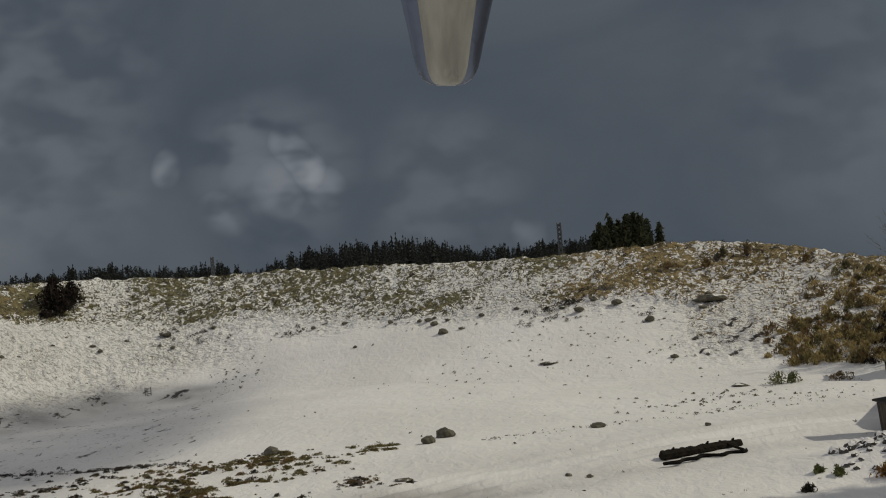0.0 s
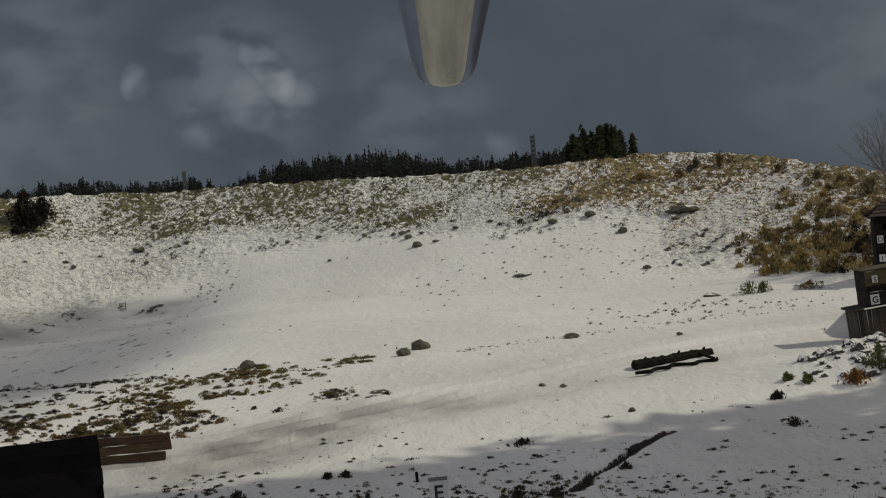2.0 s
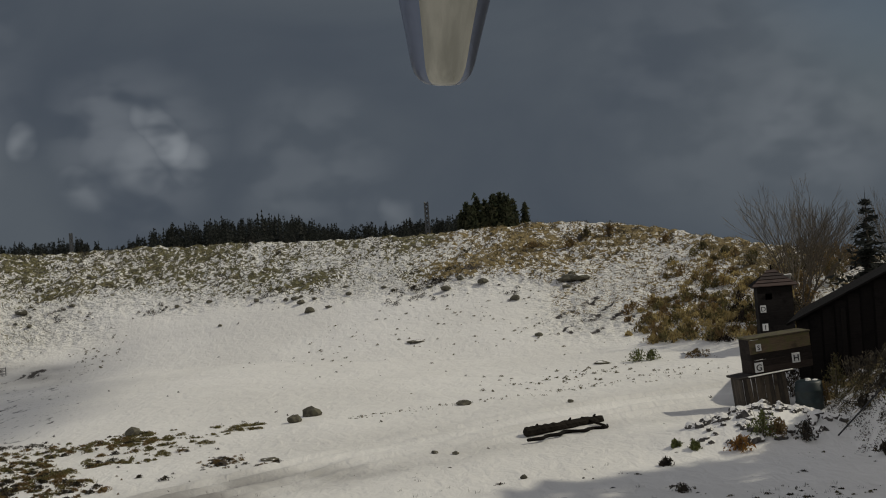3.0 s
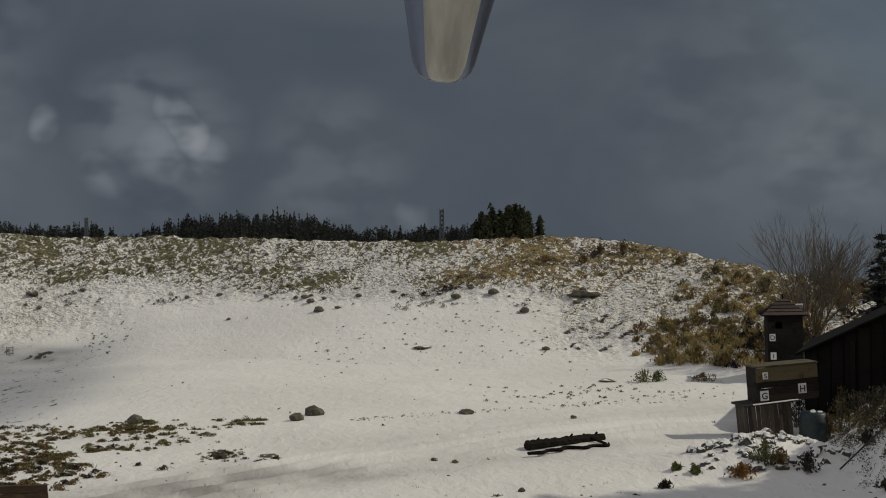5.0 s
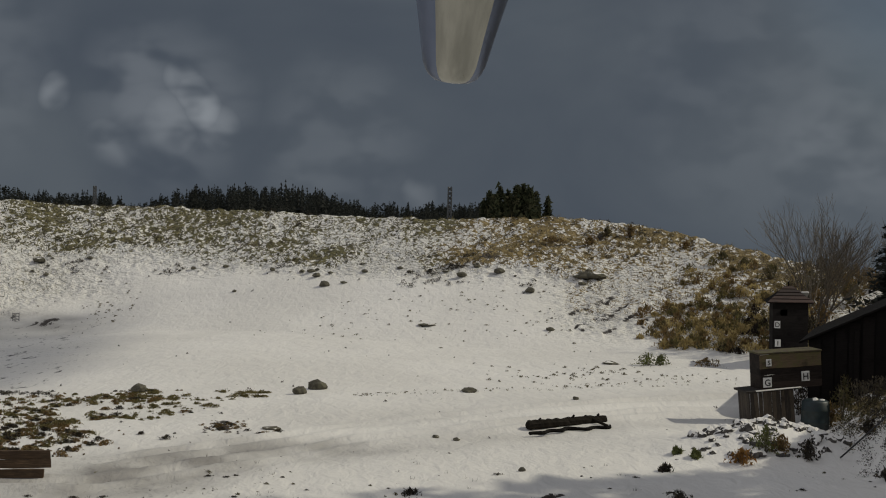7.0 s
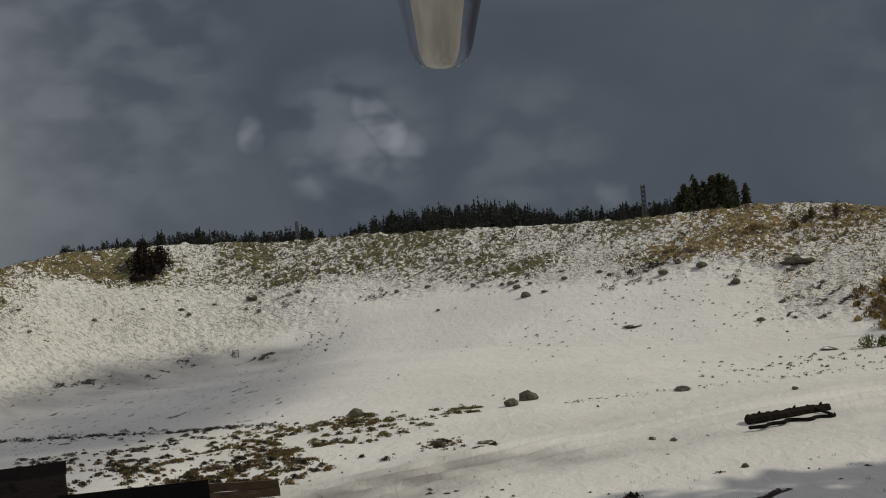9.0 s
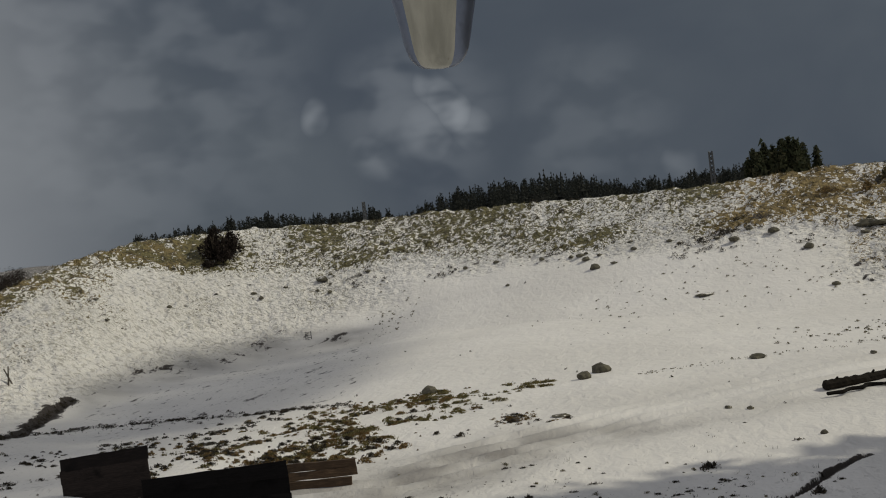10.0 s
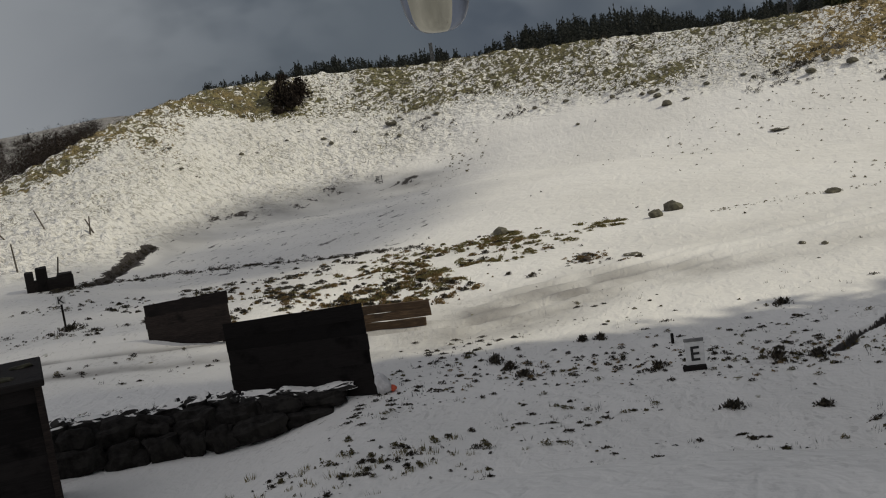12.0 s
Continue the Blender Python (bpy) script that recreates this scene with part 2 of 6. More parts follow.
M_GREEN = blade_material("green_rushes", (0.10, 0.12, 0.035), (0.18, 0.19, 0.07), (0.06, 0.07, 0.025))
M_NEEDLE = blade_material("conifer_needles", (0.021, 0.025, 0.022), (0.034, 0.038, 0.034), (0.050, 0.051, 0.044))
# lighter copy for the rim clump, with the sunlit tone put into the colour
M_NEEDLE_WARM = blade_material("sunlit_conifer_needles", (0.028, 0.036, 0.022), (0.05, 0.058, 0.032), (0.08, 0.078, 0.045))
M_BRUSH = blade_material("bare_brush", (0.020, 0.016, 0.014), (0.035, 0.028, 0.024), (0.05, 0.04, 0.034))
for m in (M_NEEDLE, M_NEEDLE_WARM, M_BRUSH):
    m.node_tree.nodes["Principled BSDF"].inputs["Specular IOR Level"].default_value = 0.1
M_BARK = wood_material("bark", (0.05, 0.042, 0.034), (0.14, 0.12, 0.095), (8, 8, 1))
M_TWIG = plain_material("twigs", (0.09, 0.075, 0.055), (0.17, 0.14, 0.10), 0.85)
M_BLACKWOOD = wood_material("tarred_wood", (0.010, 0.0088, 0.0085), (0.026, 0.0225, 0.021))
M_BLACKWOOD.node_tree.nodes["Principled BSDF"].inputs["Specular IOR Level"].default_value = 0.12
M_PITCH = wood_material("pitch_black_boards", (0.010, 0.009, 0.0085), (0.019, 0.0165, 0.0155))
M_PITCH.node_tree.nodes["Principled BSDF"].inputs["Specular IOR Level"].default_value = 0.08
M_DARKWOOD = wood_material("dark_stained_wood", (0.012, 0.009, 0.008), (0.048, 0.036, 0.030))
M_DARKWOOD.node_tree.nodes["Principled BSDF"].inputs["Specular IOR Level"].default_value = 0.2
M_GREYWOOD = wood_material("weathered_wood", (0.018, 0.014, 0.011), (0.088, 0.068, 0.047), (14, 14, 1))
M_BOXWOOD = wood_material("mossy_boards", (0.055, 0.04, 0.025), (0.15, 0.105, 0.06), (1, 14, 14), moss=0.6)
M_REDWOOD = wood_material("reddish_planks", (0.062, 0.038, 0.020), (0.25, 0.155, 0.08))
M_ROOFWOOD = wood_material("reddish_roof_boards", (0.025, 0.016, 0.013), (0.075, 0.045, 0.036))
M_MOSS = plain_material("dark_moss", (0.02, 0.02, 0.012), (0.06, 0.055, 0.03), 0.95)
M_FELT = plain_material("grey_felt", (0.13, 0.13, 0.13), (0.22, 0.22, 0.21), 0.9)
M_LOG = wood_material("wet_log", (0.007, 0.006, 0.005), (0.022, 0.018, 0.013), (1, 9, 9))
M_LOG.node_tree.nodes["Principled BSDF"].inputs["Specular IOR Level"].default_value = 0.1
M_STONE = stone_material("snowy_boulder", (0.05, 0.046, 0.032), (0.14, 0.128, 0.09), 0.08, (0.13, 0.125, 0.08))
M_HEAPSTONE = stone_material("snow_capped_rubble", (0.035, 0.033, 0.03), (0.12, 0.11, 0.098), 0.60, (0.05, 0.045, 0.04))
M_WALLSTONE = stone_material("dark_wet_stone", (0.010, 0.009, 0.008), (0.034, 0.031, 0.028), 0.0, (0.03, 0.028, 0.024))
M_WALLTOP = stone_material("dark_wet_stone_with_snow", (0.010, 0.009, 0.008), (0.034, 0.031, 0.028), 0.24, (0.03, 0.028, 0.024))
M_WALLSTONE.node_tree.nodes["Principled BSDF"].inputs["Specular IOR Level"].default_value = 0.15
M_STEEL = chrome_material()
# barrel sides: the reflected sky's tone is put into the colour
M_SKY_STEEL = plain_material("sky_toned_steel", (0.10, 0.125, 0.19), (0.16, 0.19, 0.27), 0.34, 0.95, 40.0)
M_SIGN = plain_material("white_sign_board", (0.62, 0.62, 0.60), (0.76, 0.76, 0.74), 0.55)
M_LETTER = plain_material("black_letter", (0.012, 0.012, 0.012), (0.03, 0.03, 0.03), 0.6)
M_TEAL = plain_material("teal_plastic", (0.002, 0.009, 0.011), (0.005, 0.019, 0.022), 0.5)
M_SACK = plain_material("white_sack", (0.52, 0.51, 0.50), (0.72, 0.71, 0.70), 0.7)
M_RED = plain_material("red_print", (0.55, 0.07, 0.03), (0.65, 0.12, 0.05), 0.6)
M_MAST = plain_material("grey_mast", (0.035, 0.038, 0.042), (0.07, 0.075, 0.08), 0.6)
M_SNOWCAP = plain_material("snow_cap", (0.74, 0.722, 0.675), SNOW, 0.75, scale=5.0)
# cloud added out of view as a shade caster; see-through to lighten its shade
M_SHADE_CLOUD = plain_material("shading_cloud", (0.78, 0.78, 0.80), (0.86, 0.86, 0.87), 1.0)
see = M_SHADE_CLOUD.node_tree.nodes.new("ShaderNodeBsdfTransparent")
veil = M_SHADE_CLOUD.node_tree.nodes.new("ShaderNodeMixShader")
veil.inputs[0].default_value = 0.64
M_SHADE_CLOUD.node_tree.links.new(M_SHADE_CLOUD.node_tree.nodes["Principled BSDF"].outputs[0], veil.inputs[1])
M_SHADE_CLOUD.node_tree.links.new(see.outputs[0], veil.inputs[2])
M_SHADE_CLOUD.node_tree.links.new(veil.outputs[0], M_SHADE_CLOUD.node_tree.nodes["Material Output"].inputs["Surface"])
M_CABLE = plain_material("black_pipe", (0.015, 0.015, 0.015), (0.03, 0.03, 0.03), 0.5)

# ---------------------------------------------------------------- mesh helpers


def finish(name, bm, material, smooth=False):
    me = bpy.data.meshes.new(name)
    bm.normal_update()
    bm.to_mesh(me)
    bm.free()
    me.materials.append(material)
    if smooth:
        me.polygons.foreach_set("use_smooth", [True] * len(me.polygons))
    return me


def part(name, bm, material, parent, label="", smooth=False):
    ob = new(name, finish(name, bm, material, smooth))
    ob.parent = parent
    if label:
        tagged(ob, label)
    return ob


def thing(name, m, label, category, group=""):
    ob = new(name)
    ob.empty_display_size = 0.1
    ob.matrix_world = m
    return tagged(ob, label, category, group)


def solid(name, bm, material, m, label, category, group="", kind="", smooth=False):
    ob = new(name, finish(name, bm, material, smooth))
    ob.matrix_world = m
    return tagged(ob, label, category, group, kind)


def arrays(name, verts, faces, material):
    """A mesh from numpy arrays of vertices and of triangles or quads."""
    me = bpy.data.meshes.new(name)
    k = faces.shape[1]
    me.vertices.add(len(verts))
    me.vertices.foreach_set("co", verts.astype(np.float32).ravel())
    me.loops.add(faces.size)
    me.loops.foreach_set("vertex_index", faces.astype(np.int32).ravel())
    me.polygons.add(len(faces))
    me.polygons.foreach_set("loop_start", np.arange(0, faces.size, k, dtype=np.int32))
    me.update(calc_edges=True)
    me.validate()
    me.materials.append(material)
    return me


def box(bm, size, m=Matrix(), bevel=0.0):
    """A box of that size whose base stands at m, added to bm."""
    r = bmesh.ops.create_cube(bm, size=1.0, matrix=m @ Matrix.Translation((0, 0, size[2] / 2)) @ Matrix.Diagonal((*size, 1)))
    if bevel:
        es = list({e for v in r["verts"] for e in v.link_edges})
        bmesh.ops.bevel(bm, geom=es, offset=bevel, segments=1, affect="EDGES")


def box_bm(size, m=Matrix(), bevel=0.01, rough=0.0, rnd=random):
    bm = bmesh.new()
    box(bm, size, m, bevel)
    if rough:
        for v in bm.verts:
            v.co += Vector([rnd.uniform(-rough, rough) for _ in range(3)])
    return bm


def plank_bm(length, width, thick, rnd, cuts=6, ragged=0.008):
    """A board along x, base at z = 0, with uneven edges."""
    bm = bmesh.new()
    box(bm, (length, thick, width), Matrix(), 0.0)
    es = [e for e in bm.edges if abs((e.verts[0].co - e.verts[1].co).x) > length * 0.5]
    bmesh.ops.subdivide_edges(bm, edges=es, cuts=cuts, use_grid_fill=True)
    for v in bm.verts:
        k = v.co.x
        v.co += Vector((rnd.uniform(-1, 1) * ragged * 0.6, rnd.uniform(-1, 1) * ragged * 0.5, (noise.noise((k * 3.1, width * 40, v.co.z * 3)) + rnd.uniform(-0.4, 0.4)) * ragged))
    return bm


def rock_bm(size, seed, flat=0.6, detail=2, boxy=1.0):
    bm = bmesh.new()
    bmesh.ops.create_icosphere(bm, subdivisions=detail, radius=0.5)
    for v in bm.verts:
        d = v.co.normalized()
        k = 1 + 0.42 * noise.noise(d * 1.4 + Vector((seed * 3.7, seed, 0))) + 0.18 * noise.noise(d * 3.3 + Vector((0, seed * 2.1, seed))) + (0.10 * noise.noise(d * 8.0 + Vector((seed, 0, seed * 1.7))) if detail > 2 else 0)
        if boxy < 1:
            d = Vector([math.copysign(abs(c) ** boxy, c) for c in d]) * 0.86
        v.co = Vector((d.x * size[0], d.y * size[1], d.z * size[2])) * 0.5 * k
        if v.co.z < -size[2] * 0.2:
            v.co.z = -size[2] * 0.2
    return bm


def tube(bm, p0, p1, r0, r1, sides=6):
    p0, p1 = Vector(p0), Vector(p1)
    q = (p1 - p0).to_track_quat("Z", "Y").to_matrix()
    rings = []
    for p, r in ((p0, r0), (p1, r1)):
        rings.append([bm.verts.new(p + q @ Vector((math.cos(2 * math.pi * i / sides) * r, math.sin(2 * math.pi * i / sides) * r, 0))) for i in range(sides)])
    for i in range(sides):
        j = (i + 1) % sides
        bm.faces.new((rings[0][i], rings[0][j], rings[1][j], rings[1][i]))
    bm.faces.new(rings[0][::-1])
    bm.faces.new(rings[1])


def letter_mesh(text, height):
    cu = bpy.data.curves.new("letter", "FONT")
    cu.body, cu.size, cu.align_x, cu.extrude, cu.offset = text, height * 1.38, "CENTER", 0.004, height * 0.018
    ob = new("letter", cu)
    me = bpy.data.meshes.new_from_object(ob.evaluated_get(bpy.context.evaluated_depsgraph_get()))
    bpy.data.objects.remove(ob)
    bpy.data.curves.remove(cu)
    me.materials.clear()
    me.materials.append(M_LETTER)
    return me

# ---------------------------------------------------------------- the ground


def lattice(ix, iy, seed):
    h = (ix * 374761393 + iy * 668265263 + seed * 974634777) & 0x7FFFFFFF
    h = ((h ^ (h >> 13)) * 1274126177) & 0x7FFFFFFF
    return ((h ^ (h >> 16)) & 0xFFFF) / 65535.0


def vnoise(x, y, size, seed=0):
    """Smooth noise from -1 to 1 with lumps of about that size in metres."""
    x, y = np.asarray(x, float) / size, np.asarray(y, float) / size
    ix, iy = np.floor(x).astype(np.int64), np.floor(y).astype(np.int64)
    fx, fy = x - ix, y - iy
    fx, fy = fx * fx * (3 - 2 * fx), fy * fy * (3 - 2 * fy)
    a, b = lattice(ix, iy, seed), lattice(ix + 1, iy, seed)
    c, d = lattice(ix, iy + 1, seed), lattice(ix + 1, iy + 1, seed)
    return ((a + (b - a) * fx) * (1 - fy) + (c + (d - c) * fx) * fy) * 2 - 1


def step(v, a, b):
    k = np.clip((np.asarray(v, float) - a) / (b - a), 0, 1)
    return k * k * (3 - 2 * k)


# the bank round the floor of the hollow: by bearing, its foot, its rim and the rim's height
BEARING = [-60, -45, -38, -32, -29, -26, -24, -21, -16, -12, -8, -4, 3, 9, 12, 15, 18, 21, 24, 28, 36, 60]
FOOT = [34, 33, 34, 36, 37, 40, 44, 49, 53, 53, 51, 48, 43.5, 42, 42, 42.5, 40.5, 38, 36, 35, 34, 34]
RIM = [52, 50, 51, 53, 55, 58, 62, 66, 69, 69, 67, 65, 61, 59, 59, 58, 56, 53, 50, 48, 46, 46]
RIM_Z = [1.0, 1.2, 1.6, 2.2, 3.0, 4.2, 4.95, 5.4, 5.3, 5.05, 4.95, 4.85, 4.7, 4.8, 4.75, 4.5, 4.0, 3.3, 2.8, 2.6, 2.5, 2.5]
FINE = np.arange(-75, 75.01, 0.5)
HANN = np.hanning(15) / np.hanning(15).sum()


def eased(table):
    return np.convolve(np.pad(np.interp(FINE, BEARING, table), 7, "edge"), HANN, "valid")


FOOT, RIM, RIM_Z = eased(FOOT), eased(RIM), eased(RIM_Z)
WALL_A, WALL_B = (-8.7, 14.95), (-5.15, 15.95)      # the dry-stone retaining wall


def on_line(x, y, a, b):
    """How far along a-b (0 to 1) and how far beyond the line, in metres."""
    dx, dy = b[0] - a[0], b[1] - a[1]
    ln = math.hypot(dx, dy)
    return ((x - a[0]) * dx + (y - a[1]) * dy) / ln / ln, ((y - a[1]) * dx - (x - a[0]) * dy) / ln


def bank_share(x, y):
    """0 at the foot of the bank, 1 at its rim, more beyond."""
    az, r = np.degrees(np.arctan2(x, y)), np.hypot(x, y)
    foot, rim = np.interp(az, FINE, FOOT), np.interp(az, FINE, RIM)
    return (r - foot) / (rim - foot)


def broad(x, y):
    """The height of the ground without its small lumps."""
    x, y = np.asarray(x, float), np.asarray(y, float)
    az, r = np.degrees(np.arctan2(x, y)), np.hypot(x, y)
    foot, rim, top = (np.interp(az, FINE, k) for k in (FOOT, RIM, RIM_Z))
    front = step(-np.abs(az), -75, -58)
    s = np.clip((r - foot) / (rim - foot), 0, 1)
    z = top * (0.30 * s + 0.70 * s ** 1.8) * front
    past = np.clip(r - rim, 0, None)
    z = z - (np.minimum(past * 0.035, 1.9) + np.clip(past - 170, 0, None) * 0.03 * (1 - step(-az, 20, 26)) + past * 0.05 * step(az, 8, 15)) * front
    # a farther hillside beyond the low end of the rim
    far = step(-az, 22, 27) * front
    z = z + far * (-2.5 * step(past, 0, 40) + 7.2 * step(r, 110, 330))
    # the rise on which the viewer stands
    z = z + 2.6 * (1 - step(r, 4.0, 11.6))
    # the floor falls away towards the foot of the bank on one side
    dip = step(-x, 1.5, 15.0) * step(y, 25, 34) * (1 - step(r, foot + 3, foot + 12)) * (1 - step(-az, 24, 33))
    z = z - 0.7 * dip
    # hollow in front of the retaining wall
    u, v = on_line(x, y, WALL_A, WALL_B)
    z = z - 0.42 * step(-x, 4.0, 6.6) * (1 - step(v, -0.55, 0.25)) * step(y, 9, 13)
    # embankment on the other side
    d = x - (9.6 + 0.22 * (y - 18))
    z = z + 3.0 * step(d + 0.25 * vnoise(x, y, 1.6, 31), -0.6, 1.3) * (1 - 0.75 * step(y, 21, 26)) * (1 - step(y, 27.5, 33)) * step(y, 4, 12)
    # out-of-view rise added to lift the firs that shade the foreground
    z = z + 5.0 * step(x, 13.5, 20) * (1 - step(y, 24, 34)) * step(y, -30, -5)
    # mound under the rubble heap
    z = z + 0.58 * np.exp(-(((x - 8.6) / 1.7) ** 2 + ((y - 22.5) / 1.2) ** 2))
    return z


def skim(pairs):
    """Bearings and the distances at which lines of sight from the eye meet the broad ground."""
    out = []
    for az, el in pairs:
        d = np.arange(12, 90, 0.05)
        z = 4.2 + d * math.tan(math.radians(el)) - broad(d * math.sin(math.radians(az)), d * math.cos(math.radians(az)))
        out.append(d[np.argmax(z < 0)])
    return np.array([p[0] for p in pairs]), np.array(out)


# a line of thin snow along the slope, and a scarp of bare peat at its lower end
STREAK = skim(((-26, -6.1), (-24.1, -5.5), (-22.3, -4.95), (-20, -4.9), (-18.8, -4.8), (-16.4, -4.35), (-14.5, -4.25), (-12.4, -4.42), (-10.2, -4.68), (-8, -4.8)))
SCARP = skim(((-29.4, -7.2), (-28.0, -7.1), (-27.2, -6.75), (-26.4, -6.3), (-25.5, -5.87)))

FOOTLINE = skim(((-29.5, -7.0), (-28.8, -7.04), (-25.0, -7.31), (-21.0, -7.47), (-18.0, -7.66), (-15.5, -7.72), (-13.5, -7.8), (-12.0, -7.85)))


def grain(x, y, size, seed):
    """Noise drawn out along the line of the slope."""
    return vnoise(np.arctan2(x, y) * 50, np.hypot(x, y) * 1.25, size, seed)


def roughness(x, y):
    """Where the snow lies in small cushions over tussocks."""
    az, s = np.degrees(np.arctan2(x, y)), bank_share(x, y)
    k = step(s + 0.06 * vnoise(x, y, 4, 3), 0.46, 0.60) * 0.9
    k = np.maximum(k, step(-az + 2.5 * vnoise(x, y, 6, 61), 8, 14) * step(s + 0.08 * vnoise(x, y, 3, 62) - 0.16 * step(az, -20, -12), 0.02, 0.22))
    k = np.maximum(k, step(az, 9, 13) * step(s, 0.0, 0.3))
    return k * (1 - step(s, 1.4, 2.0))


def golden(x, y):
    az = np.degrees(np.arctan2(x, y))
    return np.clip(step(az + 2 * vnoise(x, y, 5, 63), 3, 9) + 0.32 * step(-az, 18, 21) * step(bank_share(x, y), 0.4, 0.7), 0, 1)


def strip(x, y):
    """The patch of rough grass across the floor: narrow at one end, wide at the other."""
    inner = np.interp(y, [21.5, 24, 26, 28.5, 30.6], [-5.4, -4.5, -3.5, -2.2, -0.9]) - x + 0.4 * vnoise(x, y, 1.3, 74)
    outer = 31.0 - 0.20 * (x + 2) - y + 0.3 * vnoise(x, y, 1.1, 75)
    return step(inner, 0.0, 0.6) * (1 - 0.75 * step(inner, 3.6, 6.0)) * (1 - step(inner, 8, 12)) * step(outer, 0.0, 0.5) * step(y, 21.2, 22.4)


def strip_lumps(x, y):
    x, y = np.asarray(x, float), np.asarray(y, float)
    return vnoise(x, y * 0.6, 0.95, 22) + 0.55 * vnoise(x, y * 0.6, 0.42, 43) + 0.15 * step(-x, 3.2, 5.0)


def cover(x, y):
    """How much turf shows through the snow (0 to 1), slush on the track and bare soil."""
    az, r = np.degrees(np.arctan2(x, y)), np.hypot(x, y)
    s = bank_share(x, y)
    g = 0.13 + 0.14 * step(-y, -21.5, -17.0) * step(-r, -60, -30) + 0.05 * vnoise(x, y, 2.5, 2)
    upper = step(s + 0.10 * vnoise(x, y, 4, 3) - 0.20 * step(-az, 13, 22), 0.48, 0.68) * (1 - step(s, 1.3, 2.0) * 0.5)
    g = np.maximum(g, upper * (0.46 + 0.16 * step(s, 0.55, 0.9) + 0.02 * step(az, 3, 9) - 0.05 * step(az, 10, 13) + 0.20 * vnoise(x, y, 2.6, 5) - 0.09 * np.exp(-((az + 16.3) / 1.3) ** 2)))
    g = np.maximum(g, step(-az, 19, 27) * step(s, 0.05, 0.5) * (0.22 + 0.04 * vnoise(x, y, 2.2, 41) + 0.03 * step(s, 0.4, 0.7) + 0.58 * step(s + 0.10 * vnoise(x, y, 1.5, 40), 0.50, 0.90) * (1 - step(-az, 24.6, 26.4))))
    g = np.maximum(g, step(az, 12.5, 16.5) * step(s, -0.05, 0.35) * (0.47 + 0.12 * vnoise(x, y, 2.2, 84)) * step(r, 36, 41))
    g = np.maximum(g, step(az, 9, 12) * step(s, 0.05, 0.4) * 0.38)
    g = np.maximum(g, step(s - 0.22 * step(-np.abs(az), -11, -7), 0.22, 0.40) * (1 - step(s, 1.5, 2)) * (0.31 + 0.05 * vnoise(x, y, 2.8, 42)))
    g = np.maximum(g, strip(x, y) * (0.26 + 0.20 * step(strip_lumps(x, y), -0.35, 0.5)))
    g = np.maximum(g, 0.31 * step(-x + 1.5 * vnoise(x, y, 3, 73), 5.5, 9) * step(r, 18, 21) * (1 - step(s, -0.12, 0.05)))
    g = np.maximum(g, 0.37 * np.exp(-(((x + 3.3) / 2.4) ** 4 + ((y - 20.3) / 2.3) ** 4)))
    far = step(r, 95, 130) * step(-az, 22, 26)
    d = x - (9.6 + 0.22 * (y - 18))
    g = np.maximum(g, 0.74 * step(d, -0.6, 0.4) * (1 - step(y, 27, 33)))
    track = np.interp(x, [-30, -12, -8.5, -4, -2, 0.5, 3, 8, 14], [18, 19.8, 20.2, 20.4, 22, 24.2, 25.6, 28, 30])
    slush = (1 - 0.45 * step(x, 0, 3)) * np.exp(-((y - track + 0.3 + 1.5 * step(x, -1.0, 1.5)) / (0.95 + 1.2 * np.exp(-(((x + 3.0) / 2.2) ** 2)))) ** 2) * (0.55 + 0.62 * np.exp(-(((x + 2.8) / 2.6) ** 2)))
    slush = np.maximum(slush * (1 - 0.8 * step(-x, 6, 8)), 0.5 * np.exp(-((y - track + 2.0) / 0.5) ** 2) * step(-x, 1, 4) * (1 - step(-x, 6, 8)))
    for off in (-1.25, 0.0):
        slush = np.maximum(slush, 0.95 * np.exp(-((y - track - off) / 0.24) ** 2) * step(-x, 6, 8))
    lanes = np.exp(-((y - track - 0.2 - 0.15 * vnoise(x, y, 2.5, 87)) / 0.5) ** 2)
    slush = np.maximum(slush, 0.30 * np.exp(-((y - track - 0.2) / 2.4) ** 2) * step(x, -4, 0) * np.clip(1 - lanes, 0, 1) * (0.8 + 0.4 * vnoise(x * 0.4, y, 1.2, 79)))
    slush = np.where(r < 45, slush, 0)
    soil = 0.62 * far
    u, v = on_line(x, y, (3.9, 19.1), (1.6, 15.9))
    soil = np.maximum(soil, 1.0 * np.exp(-((v + 0.12 * vnoise(x, y, 0.7, 35)) / 0.13) ** 2) * step(u, -0.02, 0.05) * (1 - step(u, 0.95, 1.02)))
    v = r - np.interp(az, *STREAK)
    inside = step(az, -26, -24.5) * (1 - step(az, -13, -7))
    soil = np.maximum(soil, inside * np.exp(-(v / np.where(v > 0, 1.2, 2.6)) ** 2) * (0.36 + 0.22 * grain(x, y, 0.7, 64)))
    slush = np.maximum(slush, inside * 0.75 * np.exp(-((v + 0.5) / np.where(v > -0.5, 1.5, 2.8)) ** 2) * (0.75 + 0.35 * grain(x, y, 1.4, 88)))
    soil = np.maximum(soil, inside * 0.32 * step(-v, 0, 2) * step(r, 31, 35))
    v = (az - np.interp(r, SCARP[1], SCARP[0])) * r * 0.01745
    soil = np.maximum(soil, 1.1 * np.exp(-(v / (0.33 + 0.12 * vnoise(x, y, 0.8, 33))) ** 2) * step(r, SCARP[1][1] - 2.5, SCARP[1][1]) * (1 - step(r, SCARP[1][-1] - 0.5, SCARP[1][-1] + 0.5)))
    v = r - np.interp(az, *FOOTLINE) - 0.15 * vnoise(x, y, 1.5, 85)
